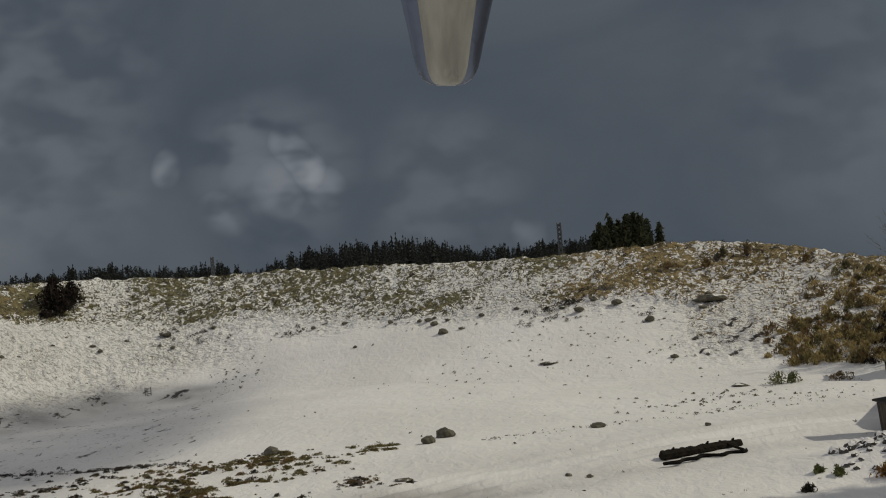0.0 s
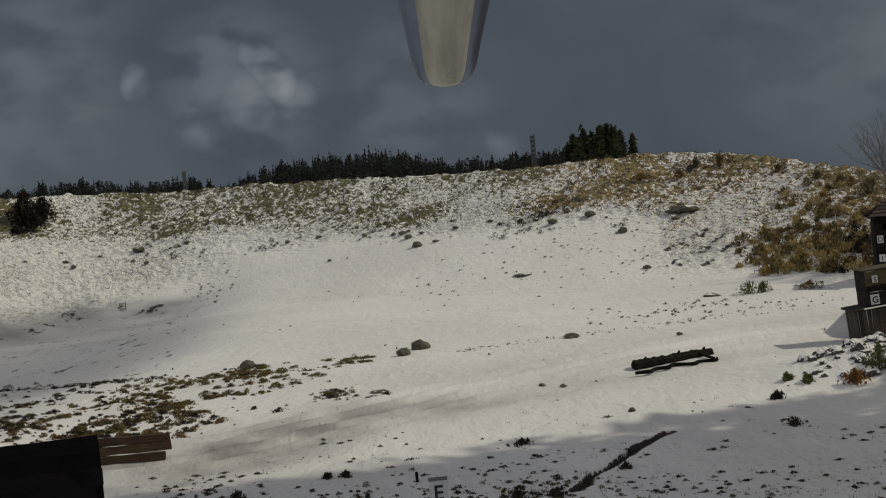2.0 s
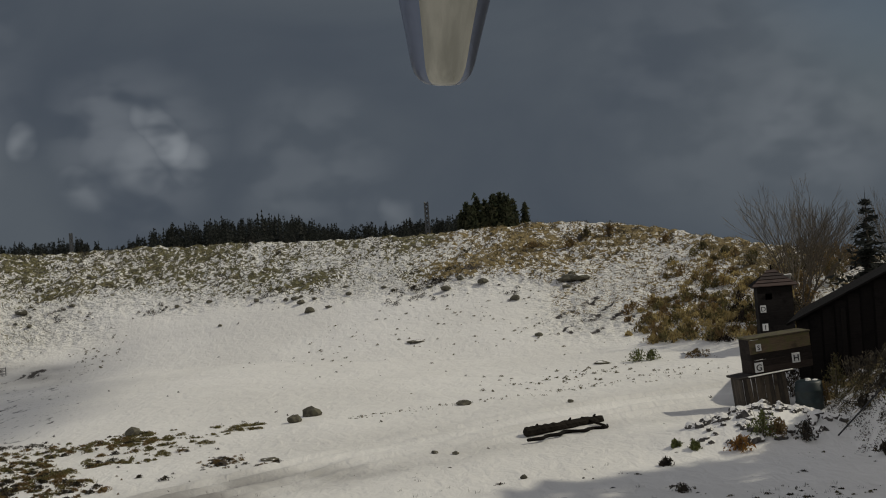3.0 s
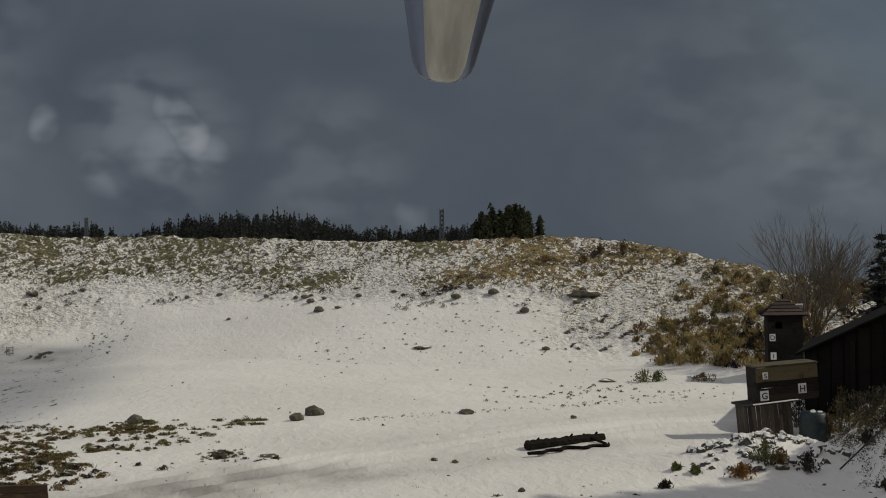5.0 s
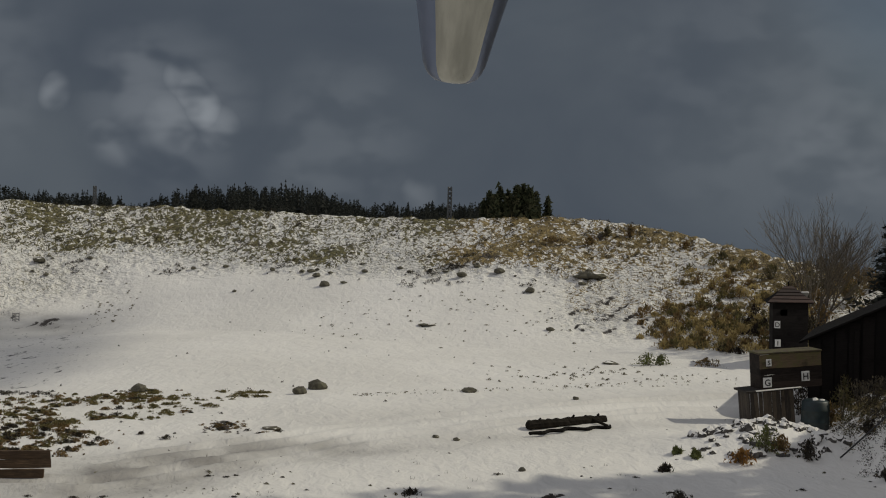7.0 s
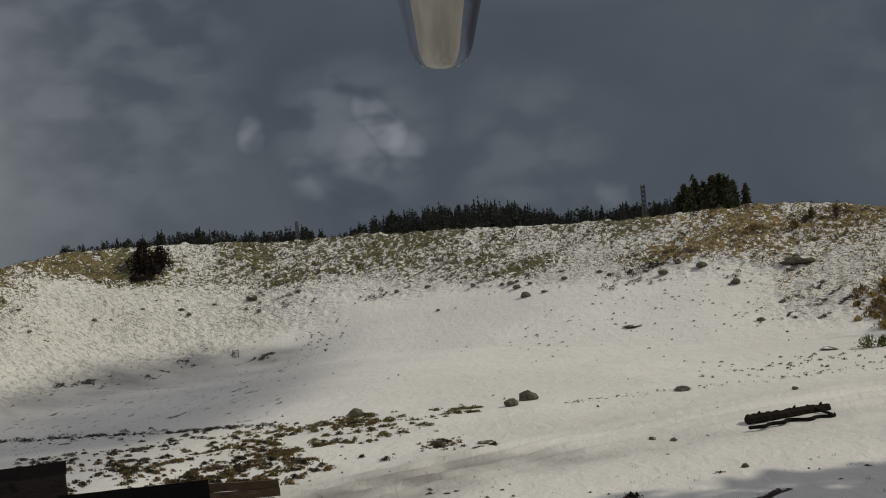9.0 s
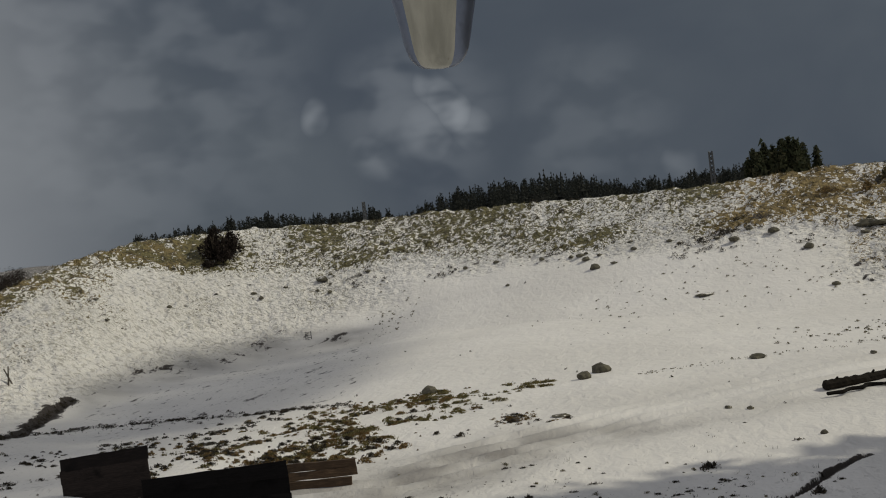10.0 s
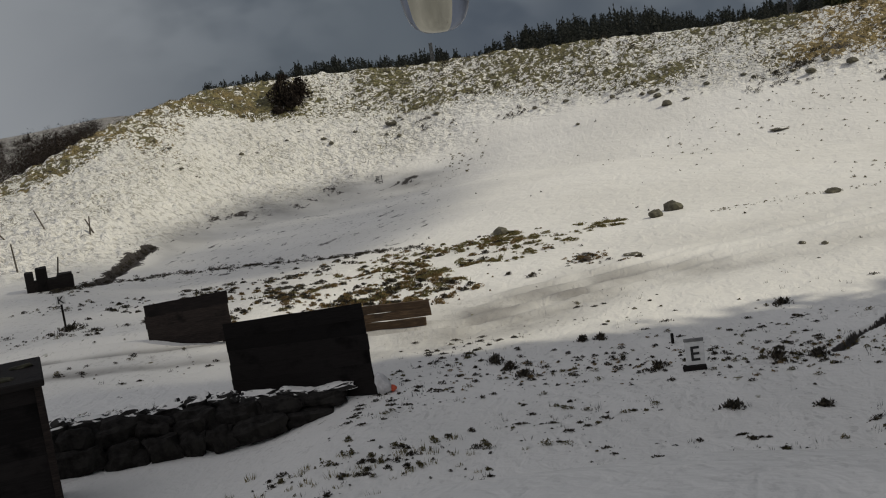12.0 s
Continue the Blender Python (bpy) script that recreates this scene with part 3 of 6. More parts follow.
    soil = np.maximum(soil, step(az, -29.5, -28.5) * (1 - step(az, -19, -13)) * np.exp(-(v / 0.20) ** 2) * (0.50 + 0.30 * vnoise(x, y, 0.9, 86)))
    for px, py, pr, dark in ((5.6, 53.6, 0.6, 0.6), (7.2, 54.4, 0.5, 0.6), (-1.0, 24.4, 0.10, 0.8)):
        soil = np.maximum(soil, dark * np.exp(-(((x - px) / (pr * 1.8)) ** 2 + ((y - py) / pr) ** 2)))
    soil = np.maximum(soil, 0.66 * np.exp(-(((x + 2.28 + 0.12 * (y - 25.3)) / 0.34) ** 2 + ((y - 25.3) / 0.85) ** 2)))
    for near, far_end in (((13.02, 48.33), (8.94, 44.41)), ((11.85, 46.98), (9.22, 43.84)), ((12.32, 46.34), (9.92, 43.38)), ((12.18, 48.96), (9.49, 46.29)), ((12.5, 45.51), (10.82, 43.11)), ((11.46, 48.57), (9.14, 46.26))):
        u, v = on_line(x, y, near, far_end)
        soil = np.maximum(soil, 0.66 * np.exp(-((v + 0.1 * vnoise(x, y, 1.2, 39)) / 0.22) ** 2) * step(u, -0.05, 0.1) * (1 - step(u, 0.85, 1.05)) * (0.85 + 0.4 * vnoise(x, y, 0.8, 36)))
    u, v = on_line(x, y, WALL_A, WALL_B)
    soil = np.maximum(soil, 0.9 * np.exp(-((v + 0.16) / 0.30) ** 2) * step(u, -0.6, -0.3) * (1 - step(u, 0.8, 1.0)))
    return np.clip(g, 0, 1), np.clip(slush, 0, 1), np.clip(soil, 0, 1)


def height(x, y):
    """The height of the ground with its lumps."""
    x, y = np.asarray(x, float), np.asarray(y, float)
    g, slush, soil = cover(x, y)
    z = broad(x, y) + 0.09 * vnoise(x, y, 5.5, 11) + 0.035 * vnoise(x, y, 1.6, 12) + 0.012 * vnoise(x, y, 0.5, 13)
    rough = step(g, 0.25, 0.6)
    z = z + rough * (0.08 * vnoise(x, y, 0.9, 14) + 0.06 * vnoise(x, y, 0.42, 15) + 0.12 * vnoise(x, y, 3.1, 16) * step(bank_share(x, y), 0.1, 0.6))
    track = np.interp(x, [-30, -12, -8.5, -4, -2, 0.5, 3, 8, 14], [18, 19.8, 20.2, 20.4, 22, 24.2, 25.6, 28, 30])
    for off in (-1.0, -0.25, 0.7, 1.5):
        z = z + 0.11 * np.exp(-((y - track - off - 0.1 * vnoise(x, y, 2, 37)) / 0.20) ** 2) * (0.6 + 0.6 * vnoise(x, y, 2.4, 38)) * (np.hypot(x, y) < 40)
    z = z + roughness(x, y) * (1 + 0.25 * step(-np.degrees(np.arctan2(x, y)), 6, 11)) * (0.09 * np.abs(grain(x, y, 0.80, 44)) + 0.14 * np.abs(grain(x, y, 0.42, 45)) + 0.04 * grain(x, y, 0.25, 46))
    z = z - 0.05 * slush * (0.6 + 0.4 * vnoise(x, y, 0.8, 17)) - 0.12 * step(soil, 0.7, 0.95) * step(-bank_share(x, y), -0.6, 0)
    return z


def hz(x, y):
    return float(height(np.array([x]), np.array([y]))[0])


def build_ground():
    az = np.radians(np.concatenate([np.arange(-40, 34, 0.10), np.arange(34, 320, 4.0)]))
    rr = np.concatenate([np.linspace(0.4, 10.5, 16), np.arange(11, 20, 0.085), np.arange(20, 34, 0.13), np.arange(34, 74, 0.17), np.arange(76, 130, 2.5), np.arange(130, 420, 14), np.geomspace(430, 4200, 12)])
    A, Rr = np.meshgrid(az, rr)
    X, Y = Rr * np.sin(A), Rr * np.cos(A)
    Z = height(X.ravel(), Y.ravel())
    n, m = len(az), len(rr)
    verts = np.stack([X.ravel(), Y.ravel(), Z], 1)
    verts = np.vstack([verts, [[0, 0, hz(0, 0.001)]]])
    i, j = np.meshgrid(np.arange(m - 1), np.arange(n), indexing="ij")
    k = (j + 1) % n
    faces = np.stack([i * n + j, (i + 1) * n + j, (i + 1) * n + k, i * n + k], -1).reshape(-1, 4)[:, ::-1]
    jj = np.arange(n)
    hub = np.stack([np.full(n, n * m), jj, (jj + 1) % n, (jj + 1) % n], 1)
    me = bpy.data.meshes.new("ground")
    allf = [tuple(f) for f in faces.tolist()] + [(a, b, c)[::-1] for a, b, c, _ in hub.tolist()]
    me.from_pydata(verts.tolist(), [], allf)
    me.polygons.foreach_set("use_smooth", [True] * len(me.polygons))
    for name, v in zip(("grass", "slush", "soil", "rough", "gold"), (*cover(verts[:, 0], verts[:, 1]), roughness(verts[:, 0], verts[:, 1]), golden(verts[:, 0], verts[:, 1]))):
        me.attributes.new(name, "FLOAT", "POINT").data.foreach_set("value", v.astype(np.float32))
    me.materials.append(M_GROUND)
    me.update()
    return tagged(new("ground", me), "snow-covered hollow with turf showing through on the banks", "ground", kind="structure")


ground = build_ground()


def spot(x, y, turn=0.0, sink=0.0):
    return pose(x, y, hz(x, y) - sink, 0, 0, turn)


# ---------------------------------------------------------------- grass, scattered over the ground
rng = np.random.default_rng(4)


def tufts(points, blades, tall, spread, width=0.012, lean=0.5):
    """Blades as thin triangles at the points (n, 2); tall may be an array. Returns vertices and faces."""
    n = len(points)
    tall = np.broadcast_to(np.asarray(tall, float), (n,))
    c = np.repeat(points, blades, 0)
    h = np.repeat(tall, blades) * rng.uniform(0.45, 1.15, n * blades)
    a = rng.uniform(0, 2 * np.pi, n * blades)
    rad = np.sqrt(rng.uniform(0, 1, n * blades)) * spread * np.repeat(tall / tall.mean(), blades)
    bx, by = c[:, 0] + np.cos(a) * rad, c[:, 1] + np.sin(a) * rad
    bz = height(bx, by) - 0.02
    b = a + rng.uniform(-0.9, 0.9, n * blades)
    out = h * lean * rng.uniform(0.2, 1.0, n * blades)
    w = width * rng.uniform(0.6, 1.5, n * blades)
    s = rng.uniform(0, np.pi, n * blades)
    p0 = np.stack([bx - np.cos(s) * w, by - np.sin(s) * w, bz], 1)
    p1 = np.stack([bx + np.cos(s) * w, by + np.sin(s) * w, bz], 1)
    p2 = np.stack([bx + np.cos(b) * out, by + np.sin(b) * out, bz + h], 1)
    return np.stack([p0, p1, p2], 1).reshape(-1, 3), np.arange(n * blades * 3).reshape(-1, 3)


def clumps(points, leaves, wide, tall, leaf):
    """Low ragged domes of tiny leaves; wide and tall are arrays of radius and height."""
    n = len(points)
    c = np.repeat(points, leaves, 0)
    w, t = np.repeat(wide, leaves), np.repeat(tall, leaves)
    size = np.repeat(np.clip(wide / wide.mean(), 0.6, 1.6), leaves)[:, None] * leaf
    m = n * leaves
    a, h = rng.uniform(0, 2 * np.pi, m), rng.uniform(0, 1, m)
    ph = np.repeat(rng.uniform(0, 6.28, n), leaves)
    q = np.sqrt(rng.uniform(0, 1, m)) * np.sqrt(1 - 0.85 * h) * w * (0.8 + 0.35 * np.sin(2 * a + ph) + 0.25 * np.sin(5 * a + 2 * ph))
    x, y = c[:, 0] + np.cos(a) * q * 1.35, c[:, 1] + np.sin(a) * q * 0.9
    p = np.stack([x, y, height(x, y) - 0.01 + h * t], 1)
    d1, d2 = rng.normal(0, 0.6, (m, 3)) * size, rng.normal(0, 0.45, (m, 3)) * size
    d1[:, 2] *= 0.5
    d2[:, 2] = np.abs(d2[:, 2]) * 0.8 + size[:, 0] * 0.25
    return np.stack([p - d1 * 0.55, p + d1 * 0.55, p + d2 * 1.3], 1).reshape(-1, 3), np.arange(m * 3).reshape(-1, 3)


def scatter(count, az, r, test):
    """Points in a sector, kept by the chance that test(x, y) gives."""
    a, d = np.radians(rng.uniform(*az, count)), np.sqrt(rng.uniform(r[0] ** 2, r[1] ** 2, count))
    x, y = d * np.sin(a), d * np.cos(a)
    keep = rng.uniform(0, 1, count) < test(x, y)
    return np.stack([x[keep], y[keep]], 1)


def stuff(name, geo, material, label, category):
    return tagged(new(name, arrays(name, *geo, material)), label, category, kind="stuff")


def on_bank(x, y):
    s = bank_share(x, y)
    return step(cover(x, y)[0], 0.3, 0.65) * step(s, 0.1, 0.4) * (1 - step(s, 1.05, 1.2)) * (0.55 + 0.45 * vnoise(x, y, 1.8, 21))


def on_strip(x, y):
    return strip(x, y) * step(strip_lumps(x, y), -0.45, 0.85)


def on_front(x, y):
    near = 0.42 * step(-y, -19.5, -17.0) + 0.2 * step(-y, -24, -19) + 3.0 * np.exp(-(((x + 1.6) / 2.6) ** 2 + ((y - 16.6) / 1.0) ** 2))
    return near * step(vnoise(x, y, 1.7, 23) + 0.9 * vnoise(x, y, 0.6, 24), -0.5, 1.0) * (1 - step(-x, 4.4, 5.0) * step(-y, -16.6, -15.5)) * (1 - 0.65 * step(-x, 4.5, 6.5))


def on_floor(x, y):
    return (0.15 + step(vnoise(x, y, 3.0, 25), 0.1, 0.8)) * (1 - step(bank_share(x, y), 0.5, 0.8))


pts = scatter(22000, (-34, 29), (38, 76), on_bank)
warm = rng.uniform(0, 1, len(pts)) < golden(pts[:, 0], pts[:, 1]) * 0.8
stuff("bank_grass", tufts(pts[warm], 8, rng.uniform(0.07, 0.22, warm.sum()), 0.09, 0.016, 0.7), M_STRAW, "yellowed winter grass tussocks poking through snow on the bank", "grass")
pts = pts[~warm]
stuff("bank_turf", tufts(pts, 7, rng.uniform(0.05, 0.15, len(pts)), 0.10, 0.016, 0.8), M_OLIVE, "olive-brown turf clumps poking through snow on the bank", "grass")
pts = scatter(11500, (-29, 3), (20, 35), on_strip)
pts = pts[np.argsort(pts[:, 0] + rng.normal(0, 2.5, len(pts)))[::-1]]
w = 0.02 + 0.14 * rng.uniform(0, 1, len(pts)) ** 2.2
n1, n2 = len(pts) * 38 // 100, len(pts) * 66 // 100
stuff("strip_grass", clumps(pts[:n1], 120, w[:n1], w[:n1] * 0.30 + 0.02, 0.022), M_STRIP, "olive grass clumps in a band across the snowy floor", "grass")
stuff("strip_bracken", clumps(pts[n1:n2], 120, w[n1:n2], w[n1:n2] * 0.30 + 0.02, 0.022), M_BRACKEN, "brown dead grass in a band across the snowy floor", "grass")
stuff("strip_heather", clumps(pts[n2:], 120, w[n2:], w[n2:] * 0.30 + 0.02, 0.022), M_HEATHER, "dark heather clumps in a band across the snowy floor", "grass")
corner = np.array([[-6.2, 23.6]]) + rng.normal(0, 1, (210, 2)) * (1.1, 0.9)
corner_w = 0.015 + 0.13 * rng.uniform(0, 1, 210) ** 2.2
stuff("corner_bracken", clumps(corner[::2], 120, corner_w[::2], corner_w[::2] * 0.34 + 0.03, 0.022), M_BRACKEN, "brown dead bracken behind stacked planks", "grass")
stuff("corner_heather", clumps(corner[1::2], 120, corner_w[1::2], corner_w[1::2] * 0.34 + 0.03, 0.022), M_HEATHER, "dark heather behind stacked planks", "grass")
pick = pts[rng.uniform(0, 1, len(pts)) < 0.15]
stuff("strip_stalks", tufts(pick, 14, rng.uniform(0.06, 0.15, len(pick)), 0.08, 0.005, 0.5), M_STRIP, "upright olive stalks in a band across the snowy floor", "grass")
u = rng.uniform(0, 1, 420) ** 0.9
az_row = -29.0 + 16.5 * u
d = np.interp(az_row, *FOOTLINE) + rng.normal(0, 1, 420) * rng.choice((0.12, 0.4), 420)
pts = np.stack([d * np.sin(np.radians(az_row)), d * np.cos(np.radians(az_row))], 1)
w = 0.012 + 0.16 * rng.uniform(0, 1, 420) ** 3.5
stuff("row_heather", clumps(pts, 60, w, w * 0.35 + 0.02, 0.018), M_HEATHER, "dark heather in a line along the foot of the snowy slope", "grass")
pts = scatter(11500, (-34, 30), (11.2, 24), on_front)
n1 = len(pts) * 7 // 10
w = 0.010 + 0.085 * rng.uniform(0, 1, len(pts)) ** 3.0
stuff("dark_clumps", clumps(pts[:n1], 80, w[:n1], w[:n1] * 0.24 + 0.008, 0.014), M_HEATHER, "small dark heather clumps standing out of thin snow", "grass")
stuff("pale_clumps", clumps(pts[n1:], 70, w[n1:] * 0.8, w[n1:] * 0.40 + 0.008, 0.012), M_OLIVE, "small olive grass clumps standing out of thin snow", "grass")
pts = scatter(4500, (-34, 30), (11.2, 22), on_front)
stuff("dark_stalks", tufts(pts, 7, rng.uniform(0.03, 0.10, len(pts)), 0.03, 0.004, 0.5), M_HEATHER, "thin dark stalks standing out of thin snow", "grass")
pts = scatter(420, (-31, 22), (22, 52), on_floor)
w = 0.012 + 0.045 * rng.uniform(0, 1, len(pts)) ** 2.5
stuff("floor_clumps", clumps(pts, 22, w, w * 0.5 + 0.02, 0.018), M_HEATHER, "scattered dark sprigs on the snowy floor", "grass")
pts = scatter(3600, (23.2, 29), (17, 30), lambda x, y: step(x - (9.6 + 0.22 * (y - 18)), -0.7, 0.8) * step(vnoise(x, y, 1.2, 81), -0.5, 0.4))
w = 0.04 + 0.16 * rng.uniform(0, 1, len(pts)) ** 1.6
n1 = len(pts) * 3 // 5
stuff("embankment_heather", clumps(pts[:n1], 60, w[:n1], w[:n1] * 0.6 + 0.02, 0.018), M_HEATHER, "dark heather on the snowy embankment", "grass")
stuff("embankment_grass", clumps(pts[n1:], 60, w[n1:], w[n1:] * 0.8 + 0.02, 0.018), M_OLIVE, "dead olive grass on the snowy embankment", "grass")
pts = scatter(5200, (-34, 20), (38, 68), lambda x, y: step(bank_share(x, y), 0.15, 0.5) * (1 - step(bank_share(x, y), 0.75, 0.9)) * (0.12 + 0.5 * step(-np.degrees(np.arctan2(x, y)), 8, 20)) * step(vnoise(x, y, 2.2, 51) + 0.5 * vnoise(x, y, 0.7, 52), 0.0, 0.8))
w = 0.02 + 0.09 * rng.uniform(0, 1, len(pts)) ** 3.0
n1 = len(pts) // 2
stuff("slope_grass", clumps(pts[:n1], 26, w[:n1], w[:n1] * 0.5 + 0.02, 0.02), M_OLIVE, "small olive tufts pricking through the snowy slope", "grass")
stuff("slope_heather", clumps(pts[n1:], 26, w[n1:], w[n1:] * 0.5 + 0.02, 0.02), M_HEATHER, "small dark tufts pricking through the snowy slope", "grass")
pts = np.vstack([np.array([[-9.9, 55.6]]) + rng.normal(0, 1, (70, 2)) * (0.85, 1.5), np.array([[7.5, 47.5]]) + rng.normal(0, 1, (120, 2)) * (2.4, 2.6), np.array([[0.8, 47.5]]) + rng.normal(0, 1, (50, 2)) * (2.0, 2.0), np.array([[7.6, 34.5]]) + rng.normal(0, 1, (90, 2)) * (1.6, 1.1)])
w = 0.02 + 0.085 * rng.uniform(0, 1, len(pts)) ** 2.2
stuff("slope_ticks", clumps(pts, 40, w, w * 0.4 + 0.02, 0.02), M_OLIVE, "single sprigs pricking through the smooth snow of the slope", "grass")
pts = np.vstack([np.array([[-2.2, 25.4]]) + rng.normal(0, 1, (60, 2)) * (0.24, 0.42), np.array([[-1.1, 24.4]]) + rng.normal(0, 1, (9, 2)) * (0.13, 0.08)])
w = rng.uniform(0.02, 0.10, len(pts))
stuff("brown_patch", clumps(pts[::2], 90, w[::2], w[::2] * 0.25 + 0.02, 0.016), M_HEATHER, "dark patch of dead heather in the snow", "grass")
stuff("brown_patch_grass", clumps(pts[1::2], 90, w[1::2], w[1::2] * 0.25 + 0.02, 0.016), M_BRACKEN, "brown dead grass in a dark patch in the snow", "grass")
u = rng.uniform(0, 1, 170)
pts = np.stack([np.interp(u, [0, 0.5, 1], [0.6, 6.0, 12.0]), np.interp(u, [0, 0.5, 1], [30.2, 31.8, 34.2]) + rng.normal(0, 1, 170) * np.interp(u, [0, 0.6, 1], [0.16, 0.3, 0.8])], 1)
stuff("row_sprigs", clumps(pts, 34, 0.012 + 0.06 * rng.uniform(0, 1, 170) ** 2.2, rng.uniform(0.015, 0.05, 170), 0.013), M_OLIVE, "thin row of grass sprigs across the snow", "grass")
u = rng.uniform(-0.1, 1.0, 150)
pts = np.stack([WALL_A[0] + u * (WALL_B[0] - WALL_A[0]) + rng.normal(0, 0.05, 150), WALL_A[1] + u * (WALL_B[1] - WALL_A[1]) + 0.28 + np.abs(rng.normal(0, 0.2, 150))], 1)
stuff("wall_top_grass", clumps(pts, 70, rng.uniform(0.05, 0.18, 150), rng.uniform(0.04, 0.13, 150), 0.016), M_OLIVE, "short olive grass along the top of the stone wall", "grass")

homes = ((-13.3, 23.0), (-16.0, 26.1), (-15.4, 26.7), (-14.6, 26.5), (-14.9, 23.0), (-13.6, 22.3), (-13.0, 22.5), (-16.8, 29.4), (-17.8, 30.5), (-11.2, 23.2), (-10.6, 18.9), (-6.2, 24.0), (-11.6, 26.5), (-12.2, 28.6))
pts = np.vstack([np.array([p]) + rng.normal(0, 1, (9, 2)) * (0.42, 0.34) for p in homes])
w = 0.02 + 0.11 * rng.uniform(0, 1, len(pts)) ** 2
stuff("track_side_clumps", clumps(pts, 110, w, w * 0.35 + 0.02, 0.014), M_HEATHER, "dark heather clumps beside the snowy track", "grass")
pick = pts[::2]
stuff("track_side_grass", clumps(pick + rng.normal(0, 0.25, pick.shape), 90, w[::2], w[::2] * 0.5 + 0.02, 0.013), M_OLIVE, "olive grass clumps beside the snowy track", "grass")

ledge = scatter(5200, (-15, 12), (48, 66), lambda x, y: step(bank_share(x, y) + 0.03 * vnoise(x, y, 3, 76), 0.46, 0.53) * (1 - step(bank_share(x, y), 0.58, 0.68)) * step(vnoise(x, y, 1.4, 77) + 0.5 * vnoise(x, y, 0.6, 78), 0.1, 0.9))
ledge = np.vstack([ledge, np.array([[5.2, 53.5]]) + rng.normal(0, 1, (45, 2)) * (0.75, 0.22), np.array([[6.2, 54.6]]) + rng.normal(0, 1, (14, 2)) * (0.3, 0.3)])
ledge_w = 0.05 + 0.20 * rng.uniform(0, 1, len(ledge)) ** 1.8
pts = scatter(4300, (-22, 15), (46, 70), lambda x, y: step(cover(x, y)[0], 0.38, 0.6) * step(vnoise(x, y, 2.5, 71) + 0.6 * vnoise(x, y, 0.9, 72) + 0.35 * step(-np.degrees(np.arctan2(x, y)), 7, 12), 0.05, 0.7) * (1 - step(bank_share(x, y), 0.98, 1.05)))
w = 0.04 + 0.16 * rng.uniform(0, 1, len(pts)) ** 1.8
stuff("ledge_heather", clumps(ledge, 60, ledge_w, ledge_w * 0.5 + 0.03, 0.03), M_HEATHER, "dark clumps along the foot of the turf on the bank", "grass")
stuff("bank_heather", clumps(pts, 40, w, w * 0.7 + 0.03, 0.03), M_HEATHER, "dark heather clumps among snow near the rim of the bank", "grass")

pts = np.array([[-1.5, 16.35]]) + rng.normal(0, 1, (300, 2)) * (1.5, 0.62)
pts = np.vstack([pts, np.array([[1.5, 16.2]]) + rng.normal(0, 1, (90, 2)) * (0.7, 0.5)])
w = 0.008 + 0.065 * rng.uniform(0, 1, len(pts)) ** 2.6
n1 = len(pts) * 2 // 3
stuff("sign_clumps", clumps(pts[:n1], 70, w[:n1], w[:n1] * 0.5 + 0.01, 0.013), M_HEATHER, "dark heather clumps in thin snow round a letter sign", "grass")
stuff("sign_bracken", clumps(pts[::3] + rng.normal(0, 0.15, pts[::3].shape), 50, w[::3] * 0.9, w[::3] * 0.4 + 0.01, 0.012), M_BRACKEN, "brown dead stalks in thin snow round a letter sign", "grass")
stuff("sign_grass", clumps(pts[n1:], 60, w[n1:], w[n1:] * 0.6 + 0.01, 0.012), M_OLIVE, "olive grass clumps in thin snow round a letter sign", "grass")


def sight(az, el, start=10.5):
    """Where a line from the viewer's eye, at that bearing and dip in degrees, meets the ground."""
    d = np.arange(start, 400, 0.05)
    a = radians(az)
    x, y, z = d * math.sin(a), d * math.cos(a), 4.2 + d * math.tan(radians(el))
    hit = np.nonzero(z < height(x, y))[0]
    k = hit[0] if len(hit) else len(d) - 1
    return float(x[k]), float(y[k])


def bearing(az, r):
    return r * math.sin(radians(az)), r * math.cos(radians(az))


# ---------------------------------------------------------------- trees


def conifer_geo(x, y, z, tall, wide, whorls, arms, rnd, bare=0.1, taper=0.85):
    """Drooping boughs as ragged triangles round a stem; vertices and triangles."""
    v, f = [], []
    for w in range(whorls):
        k = w / (whorls - 1)
        h = z + tall * (bare + (1 - bare) * k)
        reach = wide * (1 - k) ** taper * rnd.uniform(0.7, 1.15) + 0.02 * tall
        for i in range(arms):
            a = 2 * math.pi * (i + rnd.random()) / arms
            q = reach * rnd.uniform(0.6, 1.15)
            dx, dy = math.cos(a), math.sin(a)
            t = q * rnd.uniform(0.30, 0.5)
            drop = q * rnd.uniform(0.10, 0.45)
            n = len(v)
            v += [(x, y, h + tall * 0.05), (x + dx * q * 0.6 - dy * t, y + dy * q * 0.6 + dx * t, h - drop * 0.7), (x + dx * q, y + dy * q, h - drop * rnd.uniform(0.4, 1.0)),
                  (x + dx * q * 0.6 + dy * t, y + dy * q * 0.6 - dx * t, h - drop * 0.7)]
            f += [(n, n + 1, n + 2), (n, n + 2, n + 3)]
    n = len(v)
    v += [(x - wide * 0.05, y, z + tall * 0.9), (x + wide * 0.05, y, z + tall * 0.9), (x, y, z + tall * 1.06)]
    f.append((n, n + 1, n + 2))
    return v, f


